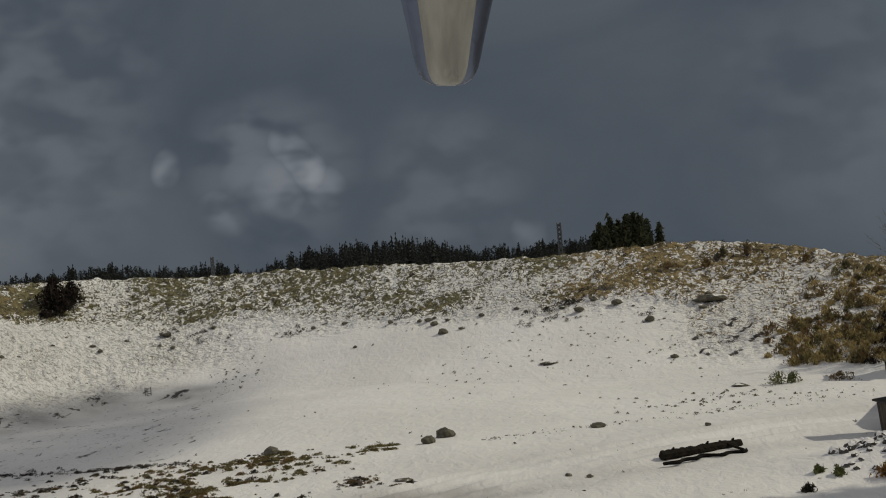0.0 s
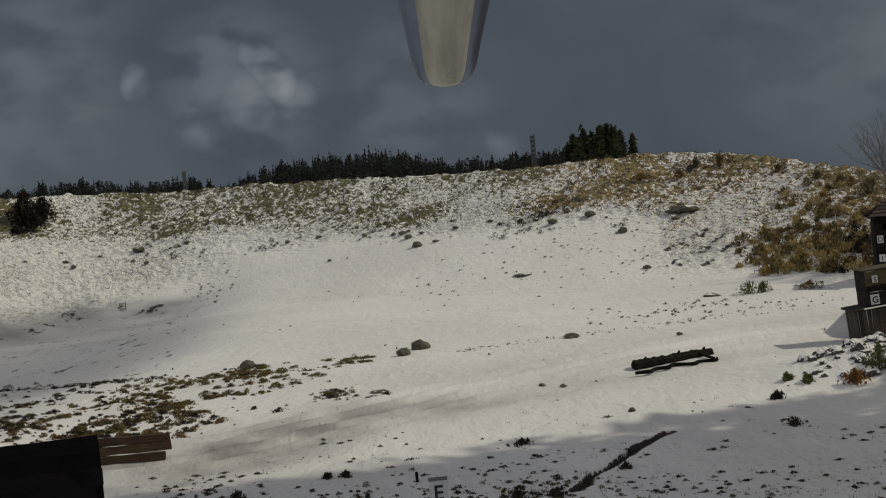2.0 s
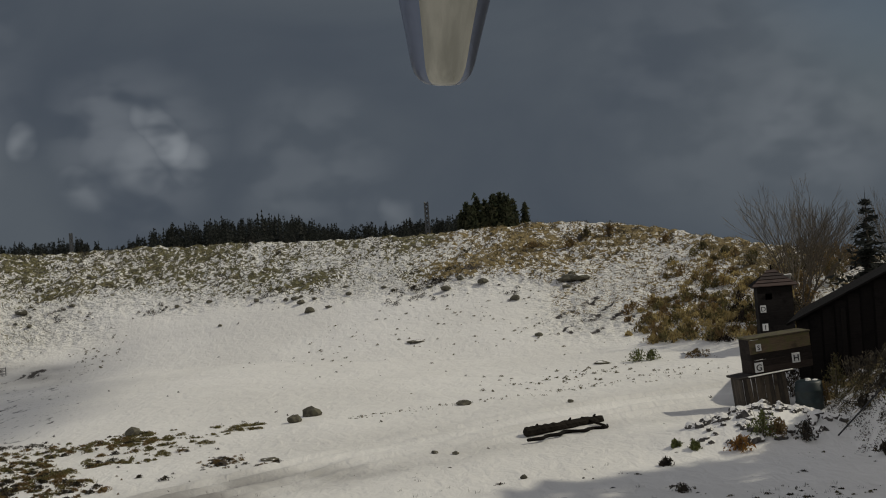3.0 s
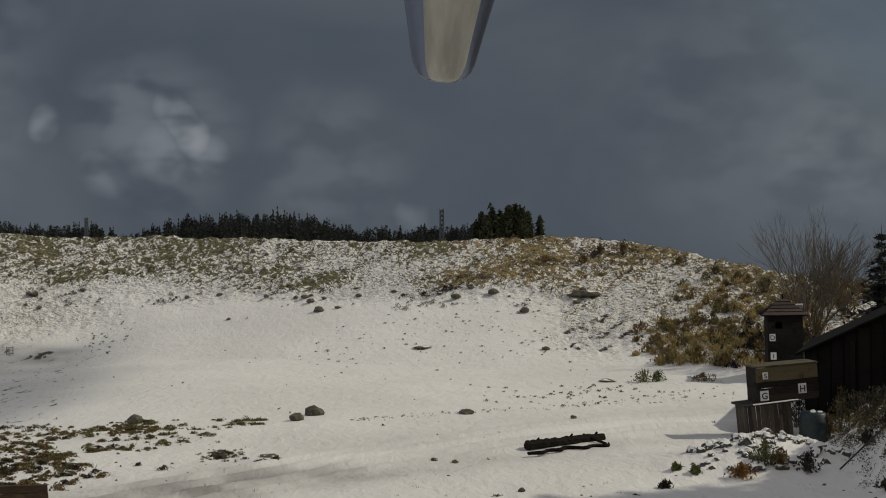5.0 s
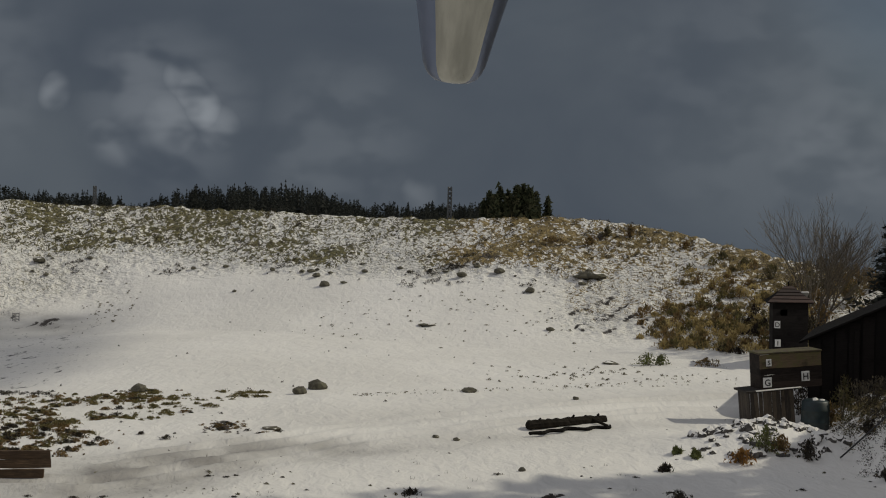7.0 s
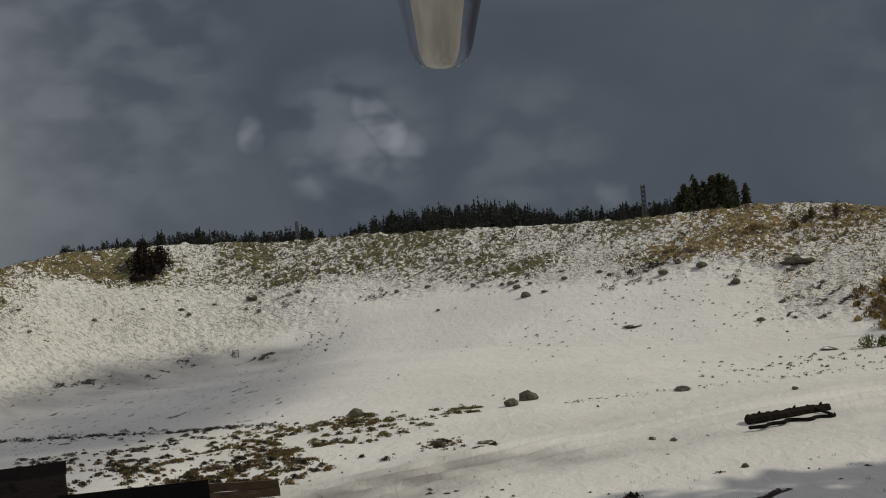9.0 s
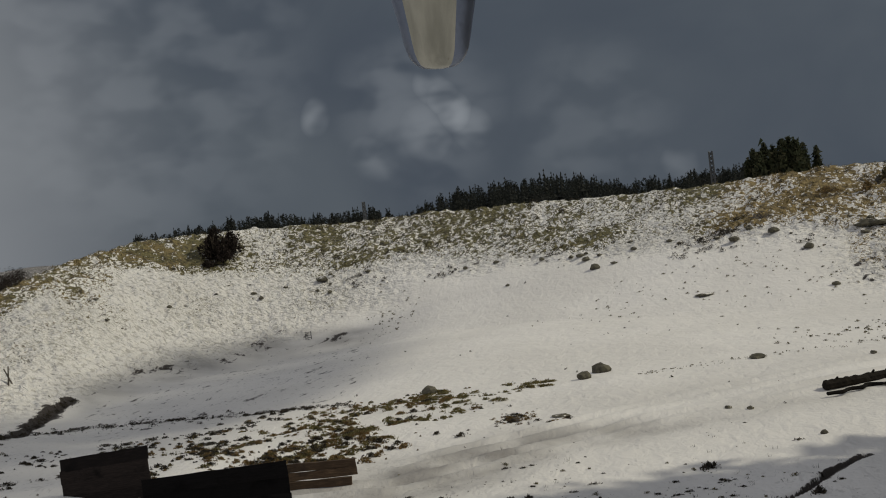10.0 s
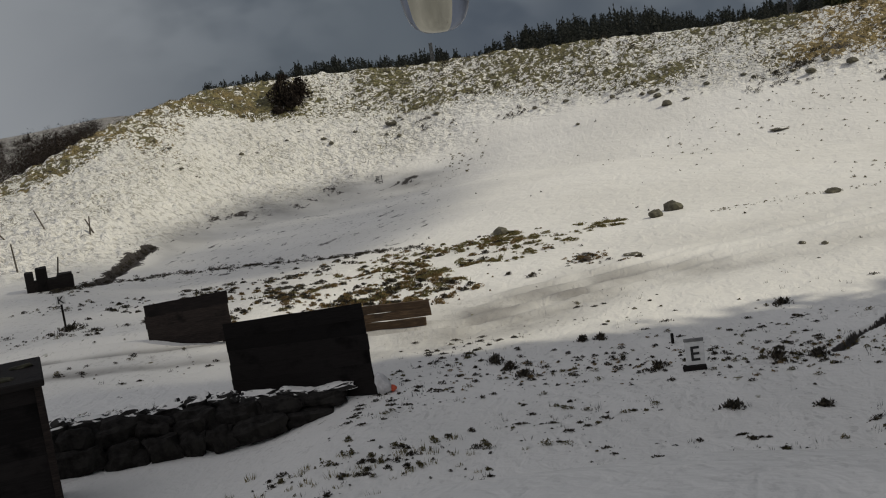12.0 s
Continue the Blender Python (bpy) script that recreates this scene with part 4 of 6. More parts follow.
def spruce_geo(tall, wide, whorls, arms, rnd, bare):
    """Whorls of drooping boughs, each a row of small ragged sprays; vertices and triangles."""
    v, f = [], []
    for w in range(whorls):
        k = w / whorls
        h = tall * (bare + (1 - bare) * k)
        for i in range(arms):
            a = rnd.uniform(0, 6.28)
            q = (wide * (1 - k) ** 0.9 + 0.03) * rnd.uniform(0.55, 1.15)
            rise = rnd.uniform(-0.05, 0.25)
            for j in range(5):
                u = (j + rnd.random()) / 5
                c = Vector((math.cos(a) * q * u, math.sin(a) * q * u, h + q * (rise * u - 0.5 * u * u)))
                s = (0.035 * tall + 0.12 * q) * (1.15 - 0.7 * u)
                n = len(v)
                for _ in range(3):
                    v.append(tuple(c + Vector((rnd.gauss(0, 0.6), rnd.gauss(0, 0.6), rnd.gauss(-0.1, 0.35))) * s))
                f.append((n, n + 1, n + 2))
    n = len(v)
    v += [(-0.02, 0, tall * 0.9), (0.02, 0, tall * 0.9), (0, 0, tall * 1.07)]
    f.append((n, n + 1, n + 2))
    return v, f


def bushy_geo(x, y, z, tall, wide, pieces, rnd, taper=0.4, low=0.0, fine=1.0):
    """A ragged crown of small tilted sprays within a rounded outline; vertices and triangles."""
    v, f = [], []
    ph = rnd.uniform(0, 6.28)
    for i in range(pieces):
        k = rnd.random() ** 0.9
        a = rnd.uniform(0, 6.28)
        q = wide * (1 - k) ** taper * math.sqrt(rnd.random()) * (0.85 + 0.25 * math.sin(3 * a + ph + 5 * k)) + 0.02
        c = Vector((x + q * math.cos(a), y + q * math.sin(a), z + tall * (low + (1 - low) * k)))
        s = (0.10 * tall * (1 - k) + 0.16 * wide + 0.10) * rnd.uniform(0.5, 1.1) * fine
        n = len(v)
        for _ in range(3):
            v.append(tuple(c + Vector((rnd.gauss(0, 0.5), rnd.gauss(0, 0.5), rnd.gauss(0.1, 0.55))) * s))
        f.append((n, n + 1, n + 2))
    return v, f


def conifer(x, y, tall, wide, label, rnd, material, whorls=16, arms=9, bare=0.1, group="", taper=0.85):
    z = hz(x, y)
    tree = thing("conifer", pose(x, y, z - 0.1), label, "tree", group)
    bm = bmesh.new()
    tube(bm, (0, 0, 0), (0, 0, tall * 0.95), tall * 0.022, tall * 0.004, 7)
    part("trunk", bm, M_BARK, tree)
    v, f = spruce_geo(tall, wide, whorls, arms, rnd, bare) if taper > 0.6 else bushy_geo(0, 0, 0, tall, wide, whorls * arms * 3, rnd, taper)
    crown = new("crown", arrays("crown", np.array(v), np.array(f), material))
    crown.parent = tree
    return tree


rnd = random.Random(7)
WOOD_AZ = [-25, -23, -21.3, -18.6, -15.3, -14.2, -12.5, -10.7, -9.9, -9.3, -8.7, -7.6, -6.1, -4, -2.1, -0.6, 0.6, 2.0, 3.8, 6.8, 7.6, 8.4]
WOOD_EL = [0.75, 0.90, 1.20, 1.40, 1.52, 1.30, 1.25, 1.35, 1.05, 0.75, 0.95, 1.45, 1.68, 1.76, 1.86, 1.72, 1.25, 1.05, 1.12, 1.15, 1.2, 0.8]
vs, fs = [], []
for k in range(1100):
    az = rnd.uniform(-22, 8.4)
    r = rnd.uniform(150, 215)
    x, y = bearing(az, r)
    z = hz(x, y)
    top = 4.2 + r * math.tan(radians(float(np.interp(az, WOOD_AZ, WOOD_EL)) - 0.04 + 0.13 * math.sin(az * 5.1) * math.sin(az * 2.3 + 1) + rnd.choice((-0.45, -0.35, -0.3, -0.2, -0.1, -0.05, 0.10, 0.26)) * rnd.random() ** 0.6))
    tall = top - z
    if rnd.random() < 0.3:
        v, f = conifer_geo(x, y, z, tall, rnd.uniform(0.9, 1.6), 13, 7, rnd, 0.0, 0.9)
    else:
        v, f = bushy_geo(x, y, z, tall, rnd.uniform(0.9, 2.0), 320, rnd, rnd.uniform(0.45, 0.9), 0.0, 0.55)
    fs += [(a + len(vs), b + len(vs), c + len(vs)) for a, b, c in f]
    vs += v
stuff("conifer_wood", (np.array(vs), np.array(fs)), M_NEEDLE, "dark conifer plantation along the skyline beyond the bank", "forest")
vs, fs = [], []
for k in range(900):
    near = k < 340
    az, r = (rnd.gauss(-28.5, 0.85), rnd.uniform(85, 120)) if near else (rnd.uniform(-37, -27.0), rnd.uniform(90, 260))
    if az > -26.9:
        continue
    x, y = bearing(az, r)
    z = hz(x, y)
    top = 4.2 + r * math.tan(radians(rnd.uniform(-1.2, 0.72 - 0.45 * abs(math.sin(az * 4.3)) - 0.2 * abs(math.sin(az * 11.0))) if near else rnd.uniform(-2.0, -0.05))) if rnd.random() < 0.75 else z + 2.0
    if rnd.random() < 0.03:
        v, f = conifer_geo(x, y, z, max(1.2, top - z), rnd.uniform(0.6, 1.2), 15, 8, rnd, 0.1, 0.8)
    else:
        v, f = bushy_geo(x, y, z, max(1.0, top - z), rnd.uniform(1.0, 2.0), 420, rnd, rnd.uniform(0.18, 0.4), 0.0, 0.24)
    fs += [(a + len(vs), b + len(vs), c + len(vs)) for a, b, c in f]
    vs += v
stuff("valley_wood", (np.array(vs), np.array(fs)), M_BRUSH, "dark leafless and evergreen trees on a far snowy hillside", "forest")

for az, r, el, wide in ((7.30, 96, 1.45, 0.8), (7.55, 97, 1.90, 1.0), (7.80, 94, 1.75, 0.9), (8.05, 96, 2.12, 1.0), (8.45, 97, 1.95, 1.1), (8.85, 95, 2.22, 1.1), (9.15, 98, 2.24, 1.2), (9.45, 95, 2.12, 1.0), (9.75, 97, 1.9, 0.9), (10.35, 96, 1.72, 0.62)):
    x, y = bearing(az, r)
    tall = 4.2 + r * math.tan(radians(el)) - hz(x, y)
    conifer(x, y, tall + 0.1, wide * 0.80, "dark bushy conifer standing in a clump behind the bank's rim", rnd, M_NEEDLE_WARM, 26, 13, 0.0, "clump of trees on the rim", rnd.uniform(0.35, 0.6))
x, y = bearing(25.95, 41)
conifer(x, y, 4.2 + 41 * math.tan(radians(1.12)) - hz(x, y), 2.3, "young dark fir with open drooping boughs behind the shed", rnd, M_NEEDLE, 15, 11, 0.05)
# unseen tall firs beside the viewer, added so that their shade lies over the foreground
conifer(18.8, 20.4, 5.2, 2.3, "young dark fir out of view, added to shade the embankment", rnd, M_NEEDLE, 26, 13, 0.03, "firs on the embankment")
for k in range(4):
    y = 17.9 - 3.0 * k
    conifer(17.8 + rnd.uniform(-0.4, 0.4), y, 18.5 + rnd.uniform(-1, 1.2), 3.6, "tall dark fir out of view, added to shade the foreground", rnd, M_NEEDLE, 34, 15, 0.03, "firs on the embankment")
    conifer(22.0 + rnd.uniform(-0.6, 0.6), y - 1.2, 23.0 + rnd.uniform(-1, 1.5), 4.2, "tall dark fir out of view, added to shade the foreground", rnd, M_NEEDLE, 36, 15, 0.03, "firs on the embankment")


for k in range(5):
    conifer(25.5 + rnd.uniform(-0.6, 0.6), 15.6 - 2.3 * k, 26.0 + rnd.uniform(-1, 1.5), 4.4, "tall dark fir out of view, added to shade the foreground", rnd, M_NEEDLE, 36, 15, 0.03, "firs on the embankment")


def bare_tree(x, y, tall, spread, label):
    z = hz(x, y)
    tree = thing("bare_tree", pose(x, y, z - 0.1), label, "tree")
    stem, limbs = bmesh.new(), bmesh.new()
    r = random.Random(12)

    def grow(p, d, ln, rad, depth):
        q = p + d * ln
        bend = d + Vector((r.uniform(-0.16, 0.16), r.uniform(-0.16, 0.16), 0.10))
        mid = p + d * ln * 0.5 + Vector((r.uniform(-1, 1), r.uniform(-1, 1), 0)) * ln * 0.05
        bm = stem if depth == 0 else limbs
        sides = 6 if depth == 0 else 4 if depth < 3 else 3
        tube(bm, p, mid, rad, rad * 0.85, sides)
        tube(bm, mid, q, rad * 0.85, rad * 0.7, sides)
        if depth >= 6:
            return
        for i in range(3 if depth < 3 else 2):
            s = r.uniform(0.3, 1.0) if i else 1.0
            side = Vector((r.gauss(0, 1), r.gauss(0, 1), r.gauss(0, 0.35))).normalized()
            nd = (bend.normalized() + side * r.uniform(0.30, 0.62) * (1.0 if i else 0.25)).normalized()
            if nd.z < 0.15:
                nd.z = 0.2
                nd.normalize()
            grow(p + d * ln * s, nd, ln * r.uniform(0.66, 0.86), max(0.0045, rad * 0.60), depth + 1)

    for k in range(9):
        a = 2.4 * k + r.uniform(-0.4, 0.4)
        out = spread * math.sqrt((k + 0.5) / 9) * 0.62
        d = Vector((math.cos(a) * out, math.sin(a) * out, 1)).normalized()
        grow(Vector((math.cos(a) * 0.16, math.sin(a) * 0.16, 0)), d, tall * r.uniform(0.24, 0.29), 0.040, 0)
    part("trunk", stem, M_BARK, tree)
    part("crown", limbs, M_TWIG, tree, "fine bare twigs")
    return tree


x, y = bearing(22.95, 44)
bare_tree(x, y, 4.65, 0.95, "leafless multi-stemmed tree on the bank behind the huts")
x, y = bearing(27.6, 43)
bare_tree(x, y, 4.0, 0.8, "leafless tree beside a fir behind the shed")

# ---------------------------------------------------------------- shrubs


def shrub(x, y, tall, wide, material, leaves, label, category="shrub", group="", leaf=0.05, seed=0, stems=14):
    r = np.random.default_rng(seed + int(abs(x) * 100) + int(abs(y) * 37))
    z = hz(x, y)
    ob = thing("shrub", pose(x, y, z - 0.03), label, category, group)
    bm = bmesh.new()
    for k in range(stems):
        a, q = r.uniform(0, 6.28), r.uniform(0.1, 0.9)
        tube(bm, (0.1 * wide * math.cos(a), 0.1 * wide * math.sin(a), 0), (q * wide * math.cos(a) * 0.8, q * wide * math.sin(a) * 0.8, tall * r.uniform(0.6, 1.08)), 0.008 + tall * 0.006, 0.003, 3)
    part("twig_mass", bm, M_TWIG, ob)
    n = leaves
    a, q, h = r.uniform(0, 2 * np.pi, n), np.sqrt(r.uniform(0.0, 1, n)), r.uniform(0, 1, n) ** 0.8
    lump = 0.75 + 0.35 * np.sin(a * 3 + seed) + 0.25 * np.sin(a * 5 + 2 * seed + h * 4)
    q = q * lump * np.sqrt(np.clip(1 - h ** 2.2, 0.03, 1))
    c = np.stack([np.cos(a) * q * wide, np.sin(a) * q * wide, h * tall * (0.85 + 0.2 * np.sin(a * 4 + seed))], 1)
    d1 = r.normal(0, 1, (n, 3)) * leaf
    d2 = r.normal(0, 1, (n, 3)) * leaf * 0.55
    d2[:, 2] += leaf * 0.8
    v = np.stack([c - d1 * 0.5, c + d1 * 0.5, c + d2 * 1.6], 1).reshape(-1, 3)
    foliage = new("foliage", arrays("foliage", v, np.arange(n * 3).reshape(-1, 3), material))
    foliage.parent = ob
    return ob


r3 = random.Random(31)
for k in range(230):
    az, el = r3.uniform(14.8, 22.6), r3.uniform(-5.4, -1.4)
    if az < 16.6 and el > -3.4 or (el > -2.6 and r3.random() < 0.5):
        continue
    x, y = sight(az, el, 30)
    mat = r3.choice((M_SCRUB, M_SCRUB, M_STRAW, M_SCRUB, M_BRACKEN, M_STRIP))
    shrub(x, y, r3.uniform(0.12, 0.42), r3.uniform(0.16, 0.50), mat, 110, "brown winter scrub on the snowy bank", group="scrub on the bank", leaf=0.05, seed=k, stems=8)
for k in range(90):
    az = r3.uniform(15.6, 22.6)
    x, y = sight(az, r3.uniform(-5.5, -3.6), 30)
    shrub(x, y, r3.uniform(0.15, 0.50), r3.uniform(0.16, 0.45), r3.choice((M_BRACKEN, M_SCRUB, M_STRIP, M_OLIVE, M_BRUSH) if az > 18.5 else (M_SCRUB, M_BRACKEN, M_STRIP)), 110, "brown winter scrub on the snowy bank", group="scrub on the bank", leaf=0.05, seed=600 + k, stems=12)
for k, (az, el, h, w, mat) in enumerate(((13.2, 0.25, 0.55, 0.35, M_OLIVE), (14.3, 0.20, 0.70, 0.45, M_BRACKEN), (16.9, -0.25, 0.40, 0.35, M_BRACKEN), (18.6, -0.7, 0.35, 0.4, M_OLIVE), (10.6, -0.1, 0.3, 0.9, M_BRACKEN),
                                         (12.4, -0.2, 0.5, 0.5, M_BRACKEN), (19.6, -1.1, 0.5, 0.5, M_OLIVE), (20.8, -1.6, 0.7, 0.8, M_OLIVE), (22.6, -2.2, 0.9, 0.9, M_OLIVE), (24.4, -2.6, 0.9, 1.0, M_OLIVE))):
    x, y = sight(az, el - 0.35, 40)
    shrub(x, y, h * 0.85, w * 0.8, mat, 260, "low scrubby bush near the rim of the bank", group="scrub on the rim", leaf=0.05, seed=60 + k, stems=34)
for k, (az, el, h, w, n) in enumerate(((-18.35, -0.15, 1.50, 0.85, 1500), (-17.55, 0.0, 1.10, 0.85, 1000), (-18.0, -0.35, 0.6, 0.9, 700), (-18.7, -0.55, 0.35, 0.6, 350))):
    x, y = sight(az, el, 40)
    shrub(x, y, h, w, M_BRUSH, n * 2, "dark leafless bush hanging over the rim of the bank", leaf=0.06, seed=90 + k, stems=40)
for k, (az, el, h, w, mat, lab) in enumerate(((15.2, -6.2, 0.42, 0.45, M_GREEN, "green rush clump in the snow"), (15.9, -6.15, 0.35, 0.3, M_GREEN, "green rush clump in the snow"), (18.0, -6.1, 0.25, 0.6, M_BRACKEN, "flattened brown clump in the snow"),
                                              (20.75, -9.95, 0.50, 0.30, M_GREEN, "yellow-green broom growing from the rubble"), (19.7, -10.5, 0.28, 0.26, M_RUST, "rusty dead bracken beside the rubble"), (21.5, -9.95, 0.36, 0.22, M_BRACKEN, "brown dead stalks beside the rubble"),
                                              (22.7, -10.1, 0.36, 0.26, M_HEATHER, "dark heather bush beside the rubble"), (17.6, -10.4, 0.15, 0.13, M_GREEN, "small green clump in the snow"), (16.7, -10.25, 0.13, 0.12, M_GREEN, "small green clump in the snow"),
                                              (16.2, -11.1, 0.14, 0.15, M_HEATHER, "small dark clump in the snow"), (23.6, -8.6, 0.55, 0.3, M_BRACKEN, "brown dead stalks by the embankment"), (24.2, -8.2, 0.7, 0.35, M_OLIVE, "tall dead grass by the embankment"),
                                              (24.9, -7.6, 0.6, 0.4, M_HEATHER, "dark scrub on the embankment"), (25.6, -7.2, 0.5, 0.4, M_HEATHER, "dark scrub on the embankment"), (26.6, -7.0, 0.5, 0.5, M_HEATHER, "dark scrub on the embankment"), (27.3, -6.4, 0.5, 0.5, M_OLIVE, "dead grass on the embankment"), (26.2, -8.0, 0.35, 0.4, M_HEATHER, "dark scrub on the embankment"), (25.3, -8.8, 0.3, 0.35, M_HEATHER, "dark scrub on the embankment"), (27.4, -8.2, 0.35, 0.4, M_OLIVE, "dead grass on the embankment"), (26.2, -10.7, 0.18, 0.22, M_HEATHER, "dark scrub on the embankment"), (22.30, -8.1, 0.85, 0.32, M_HEATHER, "dark scrub between a crate and a drum"), (22.75, -7.7, 0.95, 0.36, M_BRUSH, "dark scrub between a crate and a drum"), (24.2, -7.6, 0.7, 0.4, M_OLIVE, "dead grass before the shed"))):
    x, y = sight(az, el)
    shrub(x, y, h, w, mat, 420, lab, group="clumps in the snow", leaf=0.03, seed=120 + k, stems=10)
for k, (az, el) in enumerate(((22.6, -4.6), (23.1, -4.1), (22.9, -5.2), (23.2, -1.6), (23.9, -1.9), (24.6, -2.0), (23.4, -2.4), (24.2, -2.7), (25.2, -2.2), (25.8, -2.3), (22.9, -3.2))):
    x, y = sight(az, el, 38)
    shrub(x, y, 0.75, 0.75, M_HEATHER if k % 3 == 0 else M_BRACKEN, 420, "brown tangled scrub behind the shed", group="scrub behind the shed", leaf=0.05, seed=200 + k, stems=26)
for k, (az, el, h, w) in enumerate(((3.65, -15.15, 0.16, 0.24), (5.5, -15.15, 0.13, 0.17), (-9.3, -14.3, 0.12, 0.16), (-8.6, -14.7, 0.11, 0.2), (8.9, -14.0, 0.10, 0.13), (1.3, -17.2, 0.11, 0.18), (5.6, -17.4, 0.09, 0.14), (16.9, -12.3, 0.15, 0.2), (11.2, -17.0, 0.08, 0.12), (4.0, -12.6, 0.10, 0.2), (-9.96, -13.9, 0.15, 0.18), (-5.6, -13.4, 0.10, 0.12), (-4.7, -13.4, 0.10, 0.12), (-2.06, -15.1, 0.12, 0.15))):
    x, y = sight(az, el)
    shrub(x, y, h, w, M_HEATHER, 260, "dark heather clump in thin snow", group="heather clumps", leaf=0.022, seed=150 + k, stems=12)

# ---------------------------------------------------------------- stones


def stone(x, y, size, seed, label, material, group="", sink=0.0, turn=0.0, detail=2):
    bm = rock_bm(size, seed, detail=detail)
    return solid("stone", bm, material, spot(x, y, turn) @ Matrix.Translation((0, 0, size[2] * 0.18 - sink)), label, "stone", group, smooth=False)


for k, (az, el, w, h) in enumerate(((-0.55, -7.72, 0.50, 0.36), (-1.4, -7.95, 0.42, 0.30), (-8.95, -7.85, 0.55, 0.32), (6.75, -7.75, 0.46, 0.20), (-0.35, -2.8, 0.46, 0.34), (-0.7, -2.35, 0.4, 0.25), (11.9, -7.95, 0.2, 0.12), (13.5, -6.2, 0.6, 0.14), (-13.4, -1.85, 0.7, 0.35), (8.1, -2.0, 0.5, 0.35), (6.3, -2.2, 0.5, 0.3), (7.0, -1.75, 0.4, 0.3), (9.6, -2.9, 0.45, 0.3),
                                    (-6.5, -2.1, 0.3, 0.2), (-5.0, -2.0, 0.32, 0.2), (-2.8, -2.1, 0.3, 0.2), (-11.2, -1.7, 0.35, 0.2), (1.6, -2.1, 0.3, 0.2), (4.7, -4.6, 0.8, 0.12), (5.2, -9.95, 0.16, 0.08), (6.2, -10.05, 0.18, 0.08), (10.6, -4.7, 0.35, 0.18), (-2.7, -9.6, 0.4, 0.08), (9.4, -11.4, 0.14, 0.10))):
    x, y = sight(az, el)
    stone(x, y, (w, w * 0.8, h), k + 1.3, "grey-brown boulder half sunk in snow" if w > 0.3 else "small dark stone in snow", M_STONE, "boulders in the hollow", turn=k * 40)
x, y = sight(12.4, -2.15)
stone(x, y, (1.5, 0.8, 0.42), 77, "long olive-grey slab of rock on the bank", M_STONE, "", turn=-10)
r4 = random.Random(5)
for k in range(62):
    az, el = r4.uniform(-24, 13), r4.gauss(-2.1, 0.45)
    x, y = sight(az, el)
    w = 0.10 + 0.30 * r4.random() ** 2
    stone(x, y, (w * r4.uniform(0.9, 1.7), w * 0.8, w * r4.uniform(0.35, 0.6)), k + 40, "grey-brown boulder on the bank", M_STONE, "boulders on the bank", turn=k * 67, detail=1)
for k in range(135):
    a, q = r4.uniform(0, 6.28), math.sqrt(r4.random())
    x, y = 8.6 + 1.65 * q * math.cos(a), 22.45 + 1.2 * q * math.sin(a) + 0.3 * q * math.cos(a)
    if (x - 9.9) ** 2 + (y - 26.4) ** 2 < 0.9:
        continue
    w = r4.uniform(0.12, 0.30)
    stone(x, y, (w, w * r4.uniform(0.7, 1), w * r4.uniform(0.75, 1.0)), k + 90, sink=w * r4.uniform(0.05, 0.32), label="snow-capped stone in a rubble heap", material=M_HEAPSTONE, group="rubble heap", turn=k * 71)

# retaining wall of large dark stones
wall = thing("retaining_wall", pose(WALL_A[0], WALL_A[1], 0, 0, 0, math.degrees(math.atan2(WALL_B[1] - WALL_A[1], WALL_B[0] - WALL_A[0]))), "low dry-stone retaining wall of dark wet boulders capped with snow", "wall")
wall_len = math.hypot(WALL_B[0] - WALL_A[0], WALL_B[1] - WALL_A[1])
r5 = random.Random(9)
for row, (z, back, tall) in enumerate(((-0.34, -0.44, 0.42), (-0.08, -0.22, 0.38), (0.10, 0.0, 0.26))):
    s = -0.85 + 0.21 * row
    while s < wall_len - 0.2 + 0.12 * row:
        w = r5.uniform(0.30, 0.78)
        k = max(0.30, 1 - max(0, s / wall_len - 0.45) * 1.1)
        bm = rock_bm((w * 1.22, 0.46, tall * r5.uniform(1.25, 1.5) * k), 200 + row * 30 + s * 3.1, detail=3, boxy=0.72)
        ob = part("stone", bm, M_WALLTOP if row == 2 else M_WALLSTONE, wall)
        ob.matrix_basis = pose(s + w / 2, back * k + r5.uniform(-0.05, 0.05), z * k + r5.uniform(-0.03, 0.03), 0, r5.uniform(-9, 9), r5.uniform(-8, 8))
        s += w * 0.95

# ---------------------------------------------------------------- letters, boards and signs


def plate_sign(name, text, m, w, h, label, parent_group="letter signs", letter=0.62):
    """A white plate that faces -y with one black letter; m is the foot of the plate."""
    ob = thing(name, m, label, "sign", parent_group)
    plate = part("plate", box_bm((w, 0.018, h), bevel=0.004), M_SIGN, ob)
    le = new("letter", letter_mesh(text, h * letter))
    le.parent = plate
    le.matrix_basis = pose(0, -0.0135, h * (1 - letter) / 2, 90, 0, 0)
    tagged(le, "black painted letter")
    return ob


x, y = sight(-0.25, -15.32)
e_sign = plate_sign("letter_sign", "E", spot(x, y, 3) @ Matrix.Translation((0, 0, 0.07)), 0.25, 0.32, "white plate with a black letter E on a dark foot")
part("header", box_bm((0.26, 0.03, 0.045), Matrix.Translation((0, -0.005, 0.315)), 0.006), M_FELT, e_sign, "grey weathered top strip")
part("foot", box_bm((0.31, 0.12, 0.075), Matrix.Translation((-0.02, 0.02, -0.09)), 0.012, 0.008), M_BLACKWOOD, e_sign, "dark wooden foot")
x, y = sight(-1.25, -14.0)
solid("stake", box_bm((0.04, 0.04, 0.20), bevel=0.006), M_BLACKWOOD, spot(x, y, 15, 0.05), "short dark wooden stake in the snow", "stake")
x, y = sight(-29.97, -8.93)
